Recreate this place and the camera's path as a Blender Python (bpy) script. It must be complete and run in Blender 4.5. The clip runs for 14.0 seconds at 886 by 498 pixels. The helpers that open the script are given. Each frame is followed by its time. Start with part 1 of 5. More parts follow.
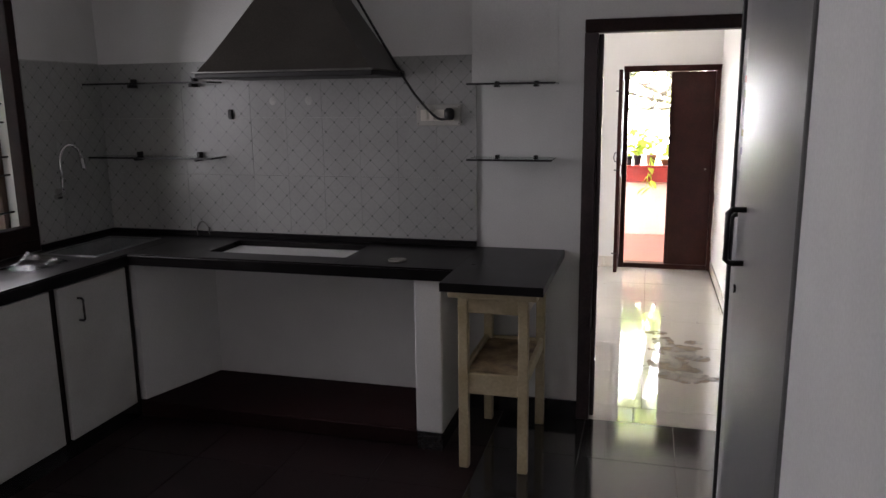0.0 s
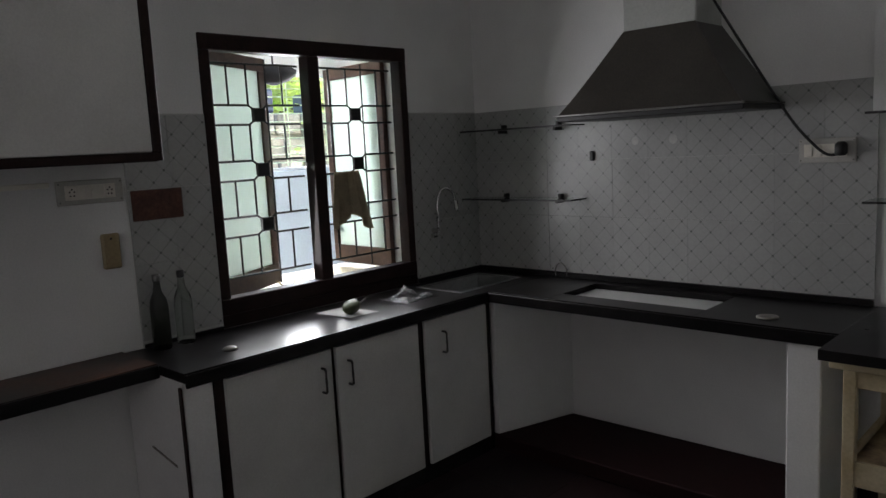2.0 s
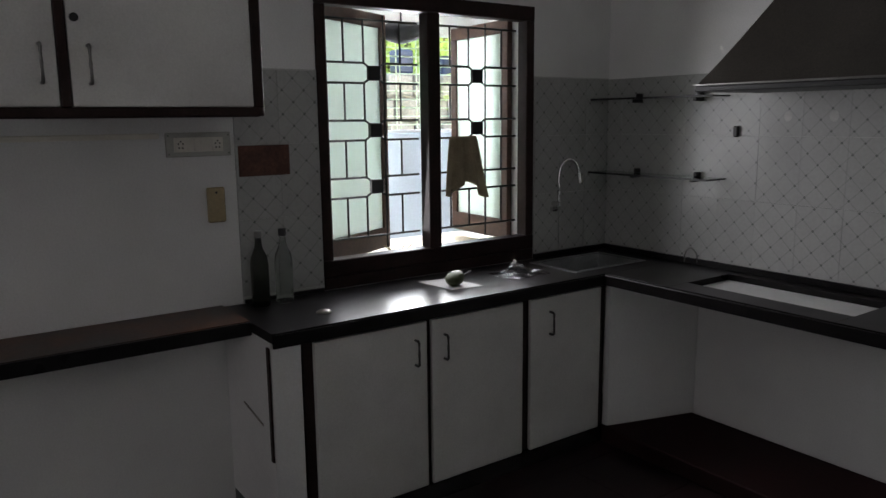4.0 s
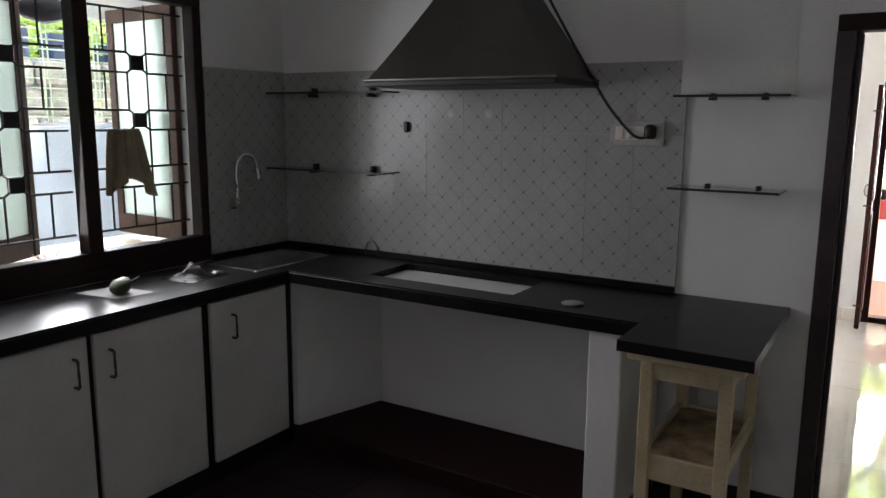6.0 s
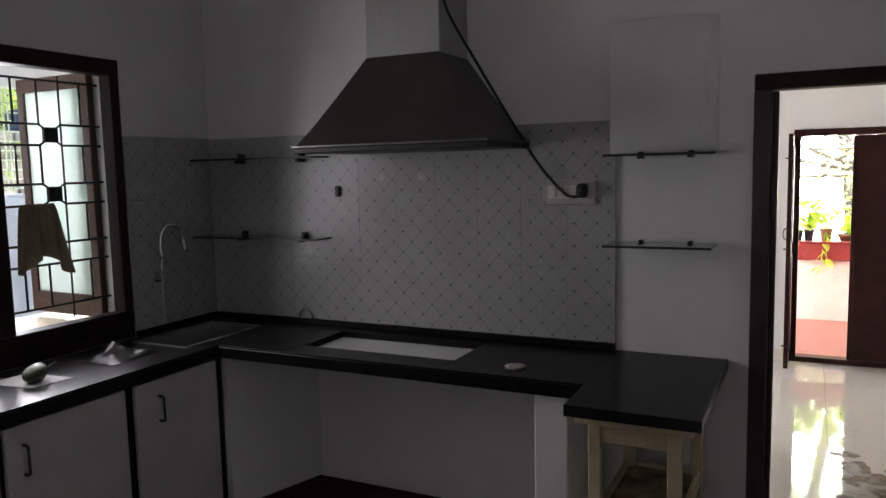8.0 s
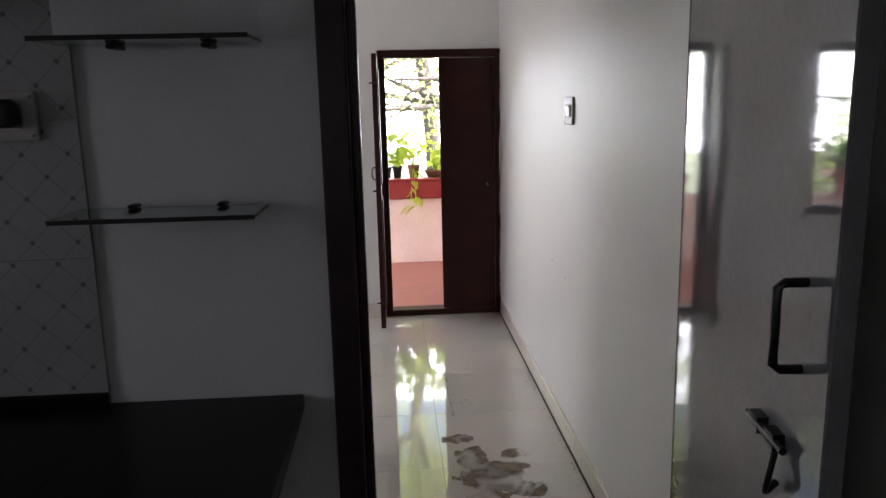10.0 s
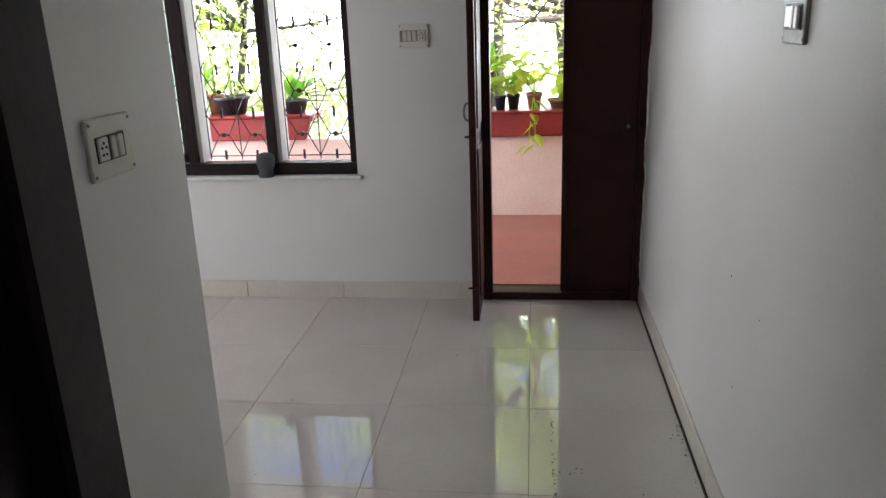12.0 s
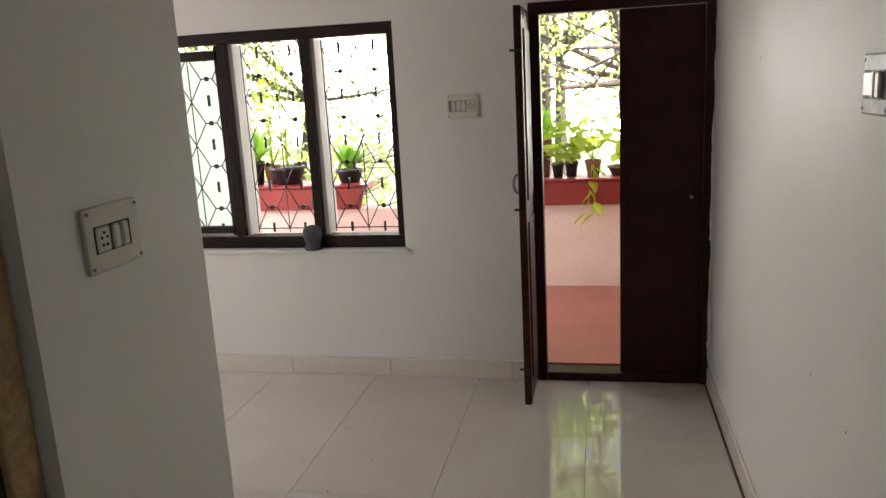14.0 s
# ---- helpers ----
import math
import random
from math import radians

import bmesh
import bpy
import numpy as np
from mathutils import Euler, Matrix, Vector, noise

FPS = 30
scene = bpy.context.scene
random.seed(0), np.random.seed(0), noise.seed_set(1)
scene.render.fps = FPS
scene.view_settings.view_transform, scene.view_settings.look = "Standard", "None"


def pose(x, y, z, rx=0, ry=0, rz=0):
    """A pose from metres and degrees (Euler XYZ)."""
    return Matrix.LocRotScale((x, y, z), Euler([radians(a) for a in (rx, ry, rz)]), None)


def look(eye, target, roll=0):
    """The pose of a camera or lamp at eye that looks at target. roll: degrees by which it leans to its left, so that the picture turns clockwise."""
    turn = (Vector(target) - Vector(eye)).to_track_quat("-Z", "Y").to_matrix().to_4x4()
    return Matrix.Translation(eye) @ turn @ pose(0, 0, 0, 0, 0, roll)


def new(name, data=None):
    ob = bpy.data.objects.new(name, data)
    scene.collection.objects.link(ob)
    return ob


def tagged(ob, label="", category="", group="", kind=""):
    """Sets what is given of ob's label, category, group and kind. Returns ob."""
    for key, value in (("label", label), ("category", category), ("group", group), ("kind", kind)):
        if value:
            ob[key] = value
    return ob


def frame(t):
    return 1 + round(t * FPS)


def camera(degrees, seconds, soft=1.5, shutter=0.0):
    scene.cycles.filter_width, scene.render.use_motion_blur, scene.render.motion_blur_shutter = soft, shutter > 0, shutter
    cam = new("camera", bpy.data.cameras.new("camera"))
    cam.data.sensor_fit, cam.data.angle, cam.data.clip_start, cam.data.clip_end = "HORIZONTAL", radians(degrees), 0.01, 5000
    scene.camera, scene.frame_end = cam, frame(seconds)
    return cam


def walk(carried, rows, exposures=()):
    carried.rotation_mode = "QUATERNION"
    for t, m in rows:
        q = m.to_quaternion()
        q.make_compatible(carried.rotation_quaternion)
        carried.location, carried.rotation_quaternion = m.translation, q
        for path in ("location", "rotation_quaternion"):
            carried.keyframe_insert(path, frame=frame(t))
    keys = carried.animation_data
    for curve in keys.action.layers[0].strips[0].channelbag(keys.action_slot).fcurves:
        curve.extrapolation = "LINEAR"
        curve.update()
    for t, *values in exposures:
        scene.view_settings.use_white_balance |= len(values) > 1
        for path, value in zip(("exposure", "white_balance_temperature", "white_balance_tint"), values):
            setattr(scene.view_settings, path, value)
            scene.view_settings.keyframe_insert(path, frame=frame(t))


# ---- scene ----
cam = camera(61.1, 14.0)
PATH = [
    (0, (3.149, 1.139, 1.701), (2.632, 3.031, 1.308), -0.7),
    (0.5, (3.138, 1.186, 1.74), (2.413, 3.036, 1.514), -1.7),
    (1, (3.194, 1.329, 1.727), (2.264, 3.094, 1.589), -2.0),
    (1.5, (3.207, 1.363, 1.73), (2.049, 2.985, 1.57), -3.1),
    (2, (3.151, 1.332, 1.72), (1.785, 2.768, 1.451), -3.0),
    (2.5, (3.148, 1.348, 1.704), (1.649, 2.615, 1.319), -1.4),
    (2.7, (3.11, 1.364, 1.665), (1.61, 2.605, 1.205), -0.8),
    (4.8, (3.107, 1.696, 1.731), (1.467, 2.817, 1.501), -0.2),
    (5, (3.068, 1.698, 1.71), (1.51, 2.934, 1.497), -0.1),
    (5.5, (3.089, 1.724, 1.711), (1.755, 3.192, 1.451), 0.7),
    (6, (3.097, 1.71, 1.679), (2.068, 3.39, 1.333), 0.4),
    (6.5, (3.085, 1.658, 1.711), (2.299, 3.469, 1.387), -0.5),
    (7, (3.067, 1.648, 1.761), (2.364, 3.513, 1.6), -1.5),
    (7.5, (3.044, 1.654, 1.777), (2.288, 3.504, 1.689), -1.8),
    (8, (3.043, 1.764, 1.733), (2.164, 3.548, 1.519), -1.3),
    (8.5, (3.08, 2.068, 1.649), (2.401, 3.913, 1.285), -0.9),
    (9, (2.961, 2.43, 1.62), (2.761, 4.381, 1.228), -0.9),
    (9.2, (2.935, 2.562, 1.634), (2.857, 4.52, 1.237), -1.0),
    (11.3, (3.138, 4.337, 1.606), (3.322, 6.293, 1.231), -1.4),
    (11.5, (3.142, 4.464, 1.594), (3.214, 6.42, 1.183), -1.2),
    (12, (3.183, 4.689, 1.599), (2.945, 6.584, 1.006), -2.0),
    (12.5, (3.205, 4.777, 1.57), (2.839, 6.622, 0.889), -2.7),
    (13, (3.234, 4.799, 1.579), (2.886, 6.674, 0.975), -2.2),
    (13.5, (3.258, 4.824, 1.628), (2.947, 6.746, 1.17), -2.6),
    (14, (3.241, 4.907, 1.615), (2.83, 6.817, 1.188), -3.1),
]
EXPOSURES = [(0.0, 3.7, 6450, 26), (1.0, 3.3, 6500, 24), (1.6, 3.5, 6350, 18), (2.5, 3.75, 6400, 20), (5.5, 3.75, 6350, 19), (6.5, 3.6, 6400, 24), (7.2, 3.15, 6350, 25), (8.5, 3.5, 6450, 26), (9.2, 2.9, 6300, 28), (11.3, 2.1, 6100, 24), (12.0, 1.9, 6050, 23), (12.5, 2.0, 6050, 24), (13.0, 1.85, 6050, 23), (13.5, 1.55, 6550, 26), (14.0, 1.8, 6800, 25)]
walk(cam, [(t, look(eye, target, roll)) for t, eye, target, roll in PATH], EXPOSURES)

# ---- light ----
world = bpy.data.worlds.new("sky")
scene.world = world
world.use_nodes = True
wn = world.node_tree.nodes
sky = wn.new("ShaderNodeTexSky")
sky.sky_type = "NISHITA"
sky.sun_disc = False
sky.sun_elevation = radians(52)
sky.sun_rotation = radians(85)
wn["Background"].inputs[1].default_value = 0.15
world.node_tree.links.new(sky.outputs[0], wn["Background"].inputs[0])
sun = new("sun", bpy.data.lights.new("sun", "SUN"))
sun.data.energy, sun.data.angle, sun.data.color = 5.0, radians(0.5), (1.0, 0.95, 0.86)
sun.matrix_world = look((0, 0, 0), (-0.62, 0.0, -0.78))


def window_light(name, eye, target, w, h, power, color, spread=180):
    """An area lamp standing in for daylight at one opening."""
    lamp = new(name, bpy.data.lights.new(name, "AREA"))
    lamp.data.shape, lamp.data.size, lamp.data.size_y = "RECTANGLE", w, h
    lamp.data.energy, lamp.data.color = power, color
    lamp.data.spread = radians(spread)
    lamp.matrix_world = look(eye, target)
    return lamp


# lamp added at the unseen balcony end to brighten parapet and floor
window_light("daylight_balcony_end", (-1.45, 9.95, 1.5), (3, 9.95, 1.0), 1.5, 2.2, 48, (1.0, 0.99, 0.97))
window_light("daylight_hall_west_window", (-0.78, 7.40, 1.5), (3.8, 6.5, 1.25), 1.2, 1.3, 6.5, (1.0, 0.99, 0.96))
window_light("daylight_kitchen_window", (0.02, 3.76, 1.64), (3, 3.1, 1.25), 1.1, 1.0, 1.25, (0.97, 1.0, 0.98), 160)
window_light("daylight_utility_window", (-1.70, 4.85, 1.98), (0, 4.0, 1.5), 1.2, 0.6, 7, (0.95, 1.0, 0.97))
# fill lamp added behind the camera; no window is known there
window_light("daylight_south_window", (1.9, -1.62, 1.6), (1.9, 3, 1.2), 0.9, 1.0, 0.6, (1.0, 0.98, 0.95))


# ---- materials ----
def material(name, color, rough=0.6, metal=0.0, scale=6.0, vary=0.12, fine=90.0, bump=0.08, spread=None, spec=0.5, coat=0.0):
    """A surface with blotches at one scale, grain at another and a fine relief."""
    m = bpy.data.materials.new(name)
    m.use_nodes = True
    n, l = m.node_tree.nodes, m.node_tree.links
    b = n["Principled BSDF"]
    pos = n.new("ShaderNodeNewGeometry").outputs["Position"]
    big, small = n.new("ShaderNodeTexNoise"), n.new("ShaderNodeTexNoise")
    for tex, s, d in ((big, scale, 4.0), (small, fine, 3.0)):
        tex.inputs["Scale"].default_value, tex.inputs["Detail"].default_value = s, d
        l.new(pos, tex.inputs["Vector"])
    ramp = n.new("ShaderNodeMapRange")
    ramp.inputs["From Min"].default_value, ramp.inputs["From Max"].default_value = 0.3, 0.7
    l.new(big.outputs["Fac"], ramp.inputs["Value"])
    dark = [c * (1 - vary * 1.6) for c in color] if spread is None else spread
    mix = n.new("ShaderNodeMix")
    mix.data_type = "RGBA"
    mix.inputs["A"].default_value, mix.inputs["B"].default_value = (*dark, 1), (*color, 1)
    l.new(ramp.outputs["Result"], mix.inputs["Factor"])
    grain = n.new("ShaderNodeMapRange")
    grain.inputs["From Min"].default_value, grain.inputs["From Max"].default_value = 0.25, 0.75
    grain.inputs["To Min"].default_value, grain.inputs["To Max"].default_value = 1 - vary, 1 + vary * 0.5
    l.new(small.outputs["Fac"], grain.inputs["Value"])
    info = n.new("ShaderNodeObjectInfo")
    each = n.new("ShaderNodeMapRange")
    each.inputs["To Min"].default_value, each.inputs["To Max"].default_value = 1 - vary * 0.5, 1 + vary * 0.3
    l.new(info.outputs["Random"], each.inputs["Value"])
    times = n.new("ShaderNodeMath")
    times.operation = "MULTIPLY"
    l.new(grain.outputs["Result"], times.inputs[0])
    l.new(each.outputs["Result"], times.inputs[1])
    shade = n.new("ShaderNodeVectorMath")
    shade.operation = "SCALE"
    l.new(mix.outputs["Result"], shade.inputs[0])
    l.new(times.outputs[0], shade.inputs["Scale"])
    l.new(shade.outputs["Vector"], b.inputs["Base Color"])
    gloss = n.new("ShaderNodeMapRange")
    gloss.inputs["To Min"].default_value, gloss.inputs["To Max"].default_value = max(0.02, rough * 0.8), min(1, rough * 1.2)
    l.new(big.outputs["Fac"], gloss.inputs["Value"])
    l.new(gloss.outputs["Result"], b.inputs["Roughness"])
    b.inputs["Metallic"].default_value = metal
    b.inputs["Specular IOR Level"].default_value = spec
    b.inputs["Coat Weight"].default_value = coat
    if bump:
        relief = n.new("ShaderNodeBump")
        relief.inputs["Strength"].default_value, relief.inputs["Distance"].default_value = bump, 0.004
        l.new(small.outputs["Fac"], relief.inputs["Height"])
        l.new(relief.outputs["Normal"], b.inputs["Normal"])
    return m


def glass_material(name, color, rough=0.02):
    m = bpy.data.materials.new(name)
    m.use_nodes = True
    b = m.node_tree.nodes["Principled BSDF"]
    b.inputs["Base Color"].default_value = (*color, 1)
    b.inputs["Transmission Weight"].default_value, b.inputs["Roughness"].default_value = 1.0, rough
    b.inputs["IOR"].default_value = 1.45
    return m


def leaf_material(name, color, second):
    m = material(name, color, 0.4, 0, 3, 0.2, 40, 0.05, second)
    n, l = m.node_tree.nodes, m.node_tree.links
    b = n["Principled BSDF"]
    shine = n.new("ShaderNodeBsdfTranslucent")
    shine.inputs["Color"].default_value = (color[0] * 2.2, color[1] * 2.2, color[2] * 1.2, 1)
    both = n.new("ShaderNodeMixShader")
    both.inputs["Fac"].default_value = 0.58
    l.new(b.outputs[0], both.inputs[1])
    l.new(shine.outputs[0], both.inputs[2])
    l.new(both.outputs[0], n["Material Output"].inputs["Surface"])
    return m


def lattice_tile(name):
    """Off-white glazed tile with a fine diagonal lattice and a small dark bud at each crossing."""
    m = material(name, (0.39, 0.392, 0.38), 0.20, 0, 5, 0.06, 60, 0.03, spec=0.32)
    n, l = m.node_tree.nodes, m.node_tree.links
    b = n["Principled BSDF"]
    base = b.inputs["Base Color"].links[0].from_socket
    sep = n.new("ShaderNodeSeparateXYZ")
    l.new(n["Geometry"].outputs["Position"], sep.inputs[0])

    def op(kind, a, c, clamp=False):
        o = n.new("ShaderNodeMath")
        o.operation, o.use_clamp = kind, clamp
        for i, v in enumerate((a, c)):
            if isinstance(v, (int, float)):
                o.inputs[i].default_value = v
            else:
                l.new(v, o.inputs[i])
        return o.outputs[0]

    along = op("ADD", sep.outputs[0], sep.outputs[1])
    s = 0.102
    near = []
    for way in ("ADD", "SUBTRACT"):
        u = op("DIVIDE", op(way, along, sep.outputs[2]), s)
        near.append(op("ABSOLUTE", op("SUBTRACT", op("FRACT", op("ADD", u, 40.0), 0), 0.5), 0))
    # near is 0.5 on a line of the lattice
    lines = op("GREATER_THAN", op("MAXIMUM", near[0], near[1]), 0.46)
    dots = op("GREATER_THAN", op("MINIMUM", near[0], near[1]), 0.432)
    wob = n.new("ShaderNodeTexNoise")
    wob.inputs["Scale"].default_value = 45
    l.new(n["Geometry"].outputs["Position"], wob.inputs["Vector"])
    worn = op("MULTIPLY", lines, op("MULTIPLY", wob.outputs["Fac"], 1.35, True))
    for mask, col in ((worn, (0.29, 0.30, 0.285)), (op("MULTIPLY", dots, 0.85), (0.13, 0.14, 0.13))):
        mx = n.new("ShaderNodeMix")
        mx.data_type = "RGBA"
        mx.inputs["B"].default_value = (*col, 1)
        l.new(mask, mx.inputs["Factor"])
        l.new(base, mx.inputs["A"])
        base = mx.outputs["Result"]
    l.new(base, b.inputs["Base Color"])
    return m


M_wall = material("kitchen wall paint", (0.78, 0.78, 0.765), 0.75, 0, 2.4, 0.075, 130, 0.12)
M_hall = material("hall wall paint", (0.79, 0.783, 0.745), 0.5, 0, 1.4, 0.035, 110, 0.10)
M_ceil = material("ceiling whitewash", (0.78, 0.78, 0.76), 0.8, 0, 1.2, 0.04, 100, 0.08)
M_lam = material("white laminate", (0.66, 0.655, 0.63), 0.45, 0, 3.5, 0.09, 140, 0.05)
M_dark = material("dark brown paint", (0.030, 0.015, 0.013), 0.55, 0, 8, 0.3, 70, 0.15, spec=0.2)
M_frame = material("dark glossy frame paint", (0.046, 0.027, 0.027), 0.34, 0, 8, 0.3, 70, 0.12, spec=0.35)
M_door = material("polished brown door wood", (0.046, 0.011, 0.008), 0.38, 0, 9, 0.3, 60, 0.12, spec=0.22)
M_tan = material("bare tan wood", (0.50, 0.34, 0.17), 0.6, 0, 14, 0.25, 80, 0.3, (0.28, 0.17, 0.08))
M_cream = material("cream painted wood", (0.62, 0.53, 0.36), 0.5, 0, 7, 0.15, 70, 0.15, (0.48, 0.38, 0.22))
M_stainshelf = material("stained cream shelf board", (0.50, 0.38, 0.22), 0.6, 0, 9, 0.3, 60, 0.2, (0.12, 0.07, 0.04))
M_granite = material("black granite", (0.014, 0.0125, 0.0128), 0.30, 0, 5, 0.3, 160, 0.02, spec=0.16)
M_kadappa = material("black floor stone", (0.034, 0.033, 0.034), 0.10, 0, 3, 0.35, 60, 0.015, (0.018, 0.016, 0.017), spec=1.0)
M_dullslab = material("dull dirty floor slab", (0.026, 0.014, 0.014), 0.42, 0, 3, 0.3, 60, 0.03, (0.016, 0.010, 0.011), spec=0.25)
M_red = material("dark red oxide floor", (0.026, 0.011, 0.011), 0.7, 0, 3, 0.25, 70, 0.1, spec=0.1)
M_brownslab = material("worn brown stone slab", (0.17, 0.075, 0.04), 0.5, 0, 5, 0.3, 60, 0.2, (0.05, 0.04, 0.035))
M_tile = lattice_tile("lattice wall tile")
M_grout = material("tile bed", (0.50, 0.50, 0.48), 0.8, 0, 6, 0.1, 80, 0.1)
M_vit = material("cream vitrified floor tile", (0.67, 0.625, 0.56), 0.045, 0, 2.2, 0.05, 50, 0.006, (0.61, 0.565, 0.50), spec=1.0)
M_joint = material("dirty floor joint", (0.26, 0.22, 0.17), 0.8, 0, 6, 0.3, 90, 0.1)
M_joint2 = material("kitchen floor joint", (0.16, 0.15, 0.14), 0.8, 0, 6, 0.3, 90, 0.1)
M_skirt = material("cream skirting tile", (0.74, 0.69, 0.60), 0.25, 0, 3, 0.05, 60, 0.03)
M_hood = material("dull hood steel", (0.070, 0.062, 0.053), 0.42, 0.5, 3, 0.2, 120, 0.04)
M_neck = material("grey hood neck sheet", (0.44, 0.45, 0.42), 0.5, 0.2, 3, 0.1, 90, 0.04)
M_alu = material("aluminium duct foil", (0.38, 0.38, 0.37), 0.35, 0.9, 6, 0.25, 60, 0.2)
M_chrome = material("chrome", (0.75, 0.75, 0.74), 0.12, 1.0, 6, 0.05, 50, 0.0)
M_nickel = material("brushed steel handle", (0.26, 0.255, 0.245), 0.32, 1.0, 6, 0.1, 90, 0.0)
M_pull = material("tarnished steel handle", (0.11, 0.105, 0.10), 0.4, 0.8, 6, 0.2, 90, 0.0)
M_steel = material("sink steel", (0.60, 0.61, 0.61), 0.42, 1.0, 5, 0.15, 80, 0.03)
M_iron = material("black grille paint", (0.015, 0.014, 0.014), 0.4, 0.3, 12, 0.2, 80, 0.1)
M_plate = material("ivory switch plastic", (0.72, 0.69, 0.61), 0.35, 0, 8, 0.06, 90, 0.02)
M_dust = material("dusty grey plastic", (0.33, 0.31, 0.27), 0.4, 0, 12, 0.25, 70, 0.1)
M_old = material("yellowed plastic holder", (0.36, 0.28, 0.15), 0.5, 0, 8, 0.15, 80, 0.05)
M_black = material("black rubber", (0.010, 0.010, 0.010), 0.5, 0, 8, 0.2, 80, 0.05)
M_white = material("white marble sheet", (0.76, 0.76, 0.75), 0.35, 0, 6, 0.08, 60, 0.03)
M_glass = glass_material("shelf glass", (0.70, 0.86, 0.78))
M_bottle = glass_material("bottle glass", (0.75, 0.80, 0.76))
M_greenbottle = glass_material("dark bottle glass", (0.10, 0.11, 0.09))
M_gray = material("gloss grey door laminate", (0.17, 0.17, 0.172), 0.045, 0, 3, 0.1, 70, 0.0, spec=1.0)
M_satin = material("satin grey door laminate", (0.19, 0.19, 0.19), 0.33, 0, 3, 0.08, 70, 0.03)
M_oldplate = material("dulled switch plastic", (0.46, 0.45, 0.41), 0.45, 0, 8, 0.1, 90, 0.03)
M_pane = material("pale frosted shutter board", (0.70, 0.77, 0.73), 0.35, 0, 2, 0.06, 60, 0.03)
n_, l_ = M_pane.node_tree.nodes, M_pane.node_tree.links
t_, m_ = n_.new("ShaderNodeBsdfTranslucent"), n_.new("ShaderNodeMixShader")
t_.inputs["Color"].default_value = (0.84, 0.92, 0.88, 1)
m_.inputs["Fac"].default_value = 0.6
l_.new(n_["Principled BSDF"].outputs[0], m_.inputs[1])
l_.new(t_.outputs[0], m_.inputs[2])
l_.new(m_.outputs[0], n_["Material Output"].inputs["Surface"])
M_frostpane = M_pane.copy()
M_frostpane.name = "pale frosted glass"
M_skyboard = material("warm sky-blocking board", (0.75, 0.70, 0.62), 0.5, 0, 3, 0.05, 60, 0.03)
M_wood = material("brown shutter wood", (0.12, 0.06, 0.04), 0.5, 0, 8, 0.25, 60, 0.15)
M_cloth = material("cream cloth", (0.34, 0.28, 0.18), 0.9, 0, 10, 0.2, 160, 0.4)
M_navy = material("dark blue plastic", (0.02, 0.035, 0.09), 0.45, 0, 6, 0.2, 60, 0.05)
M_greenpaint = material("pale green grille paint", (0.62, 0.70, 0.48), 0.5, 0, 8, 0.1, 70, 0.05)
M_pink = material("pink parapet paint", (0.76, 0.62, 0.57), 0.7, 0, 3, 0.10, 80, 0.1, (0.70, 0.52, 0.45))
M_redpaint = material("red ledge paint", (0.30, 0.024, 0.018), 0.45, 0, 5, 0.2, 70, 0.1)
M_redfloor = material("red oxide balcony floor", (0.37, 0.125, 0.088), 0.30, 0, 4, 0.2, 60, 0.05, (0.27, 0.085, 0.062))
M_terra = material("terracotta", (0.27, 0.12, 0.065), 0.8, 0, 8, 0.2, 70, 0.2)
M_potblack = material("black nursery pot", (0.02, 0.02, 0.022), 0.5, 0, 8, 0.2, 70, 0.1)
M_soil = material("soil", (0.05, 0.035, 0.025), 0.95, 0, 20, 0.3, 90, 0.5)
M_leafA = leaf_material("pothos leaf", (0.34, 0.42, 0.09), (0.16, 0.26, 0.05))
M_leafB = leaf_material("fern leaf", (0.14, 0.27, 0.05), (0.07, 0.17, 0.03))
M_leafC = leaf_material("tree leaf", (0.30, 0.35, 0.18), (0.18, 0.24, 0.11))
M_bark = material("grey bark", (0.17, 0.14, 0.115), 0.9, 0, 9, 0.3, 50, 0.6)
M_earth = material("weedy earth", (0.15, 0.18, 0.085), 0.95, 0, 0.5, 0.25, 8, 0.3)
M_stone = material("pale rubble wall", (0.42, 0.38, 0.31), 0.9, 0, 5, 0.3, 40, 0.5)
M_concrete = material("pale building plaster", (0.62, 0.60, 0.56), 0.85, 0, 2, 0.1, 50, 0.2)
M_mango = material("green mango skin", (0.05, 0.065, 0.02), 0.5, 0, 20, 0.2, 90, 0.05)
M_whitedoor = material("white gloss door laminate", (0.84, 0.84, 0.83), 0.16, 0, 4, 0.03, 80, 0.01, spec=0.8)
M_sheet = material("white paper sheet", (0.40, 0.40, 0.39), 0.7, 0, 5, 0.1, 60, 0.1)
M_paper = material("grey poster paper", (0.50, 0.485, 0.485), 0.6, 0, 5, 0.12, 60, 0.1)
M_stain = material("brown mud smear", (0.14, 0.088, 0.048), 0.6, 0, 22, 0.3, 70, 0.2, (0.30, 0.215, 0.135))
# the mud film lets the floor through where it is thin
n_, l_ = M_stain.node_tree.nodes, M_stain.node_tree.links
t_, m_, w_, r_ = (n_.new(k) for k in ("ShaderNodeBsdfTransparent", "ShaderNodeMixShader", "ShaderNodeTexNoise", "ShaderNodeMapRange"))
w_.inputs["Scale"].default_value, w_.inputs["Detail"].default_value, w_.inputs["Distortion"].default_value = 8, 6, 0.7
l_.new(n_["Geometry"].outputs["Position"], w_.inputs["Vector"])
r_.inputs["From Min"].default_value, r_.inputs["From Max"].default_value = 0.34, 0.62
r_.inputs["To Min"].default_value, r_.inputs["To Max"].default_value = 0.12, 0.85
l_.new(w_.outputs["Fac"], r_.inputs["Value"])
l_.new(r_.outputs["Result"], m_.inputs["Fac"])
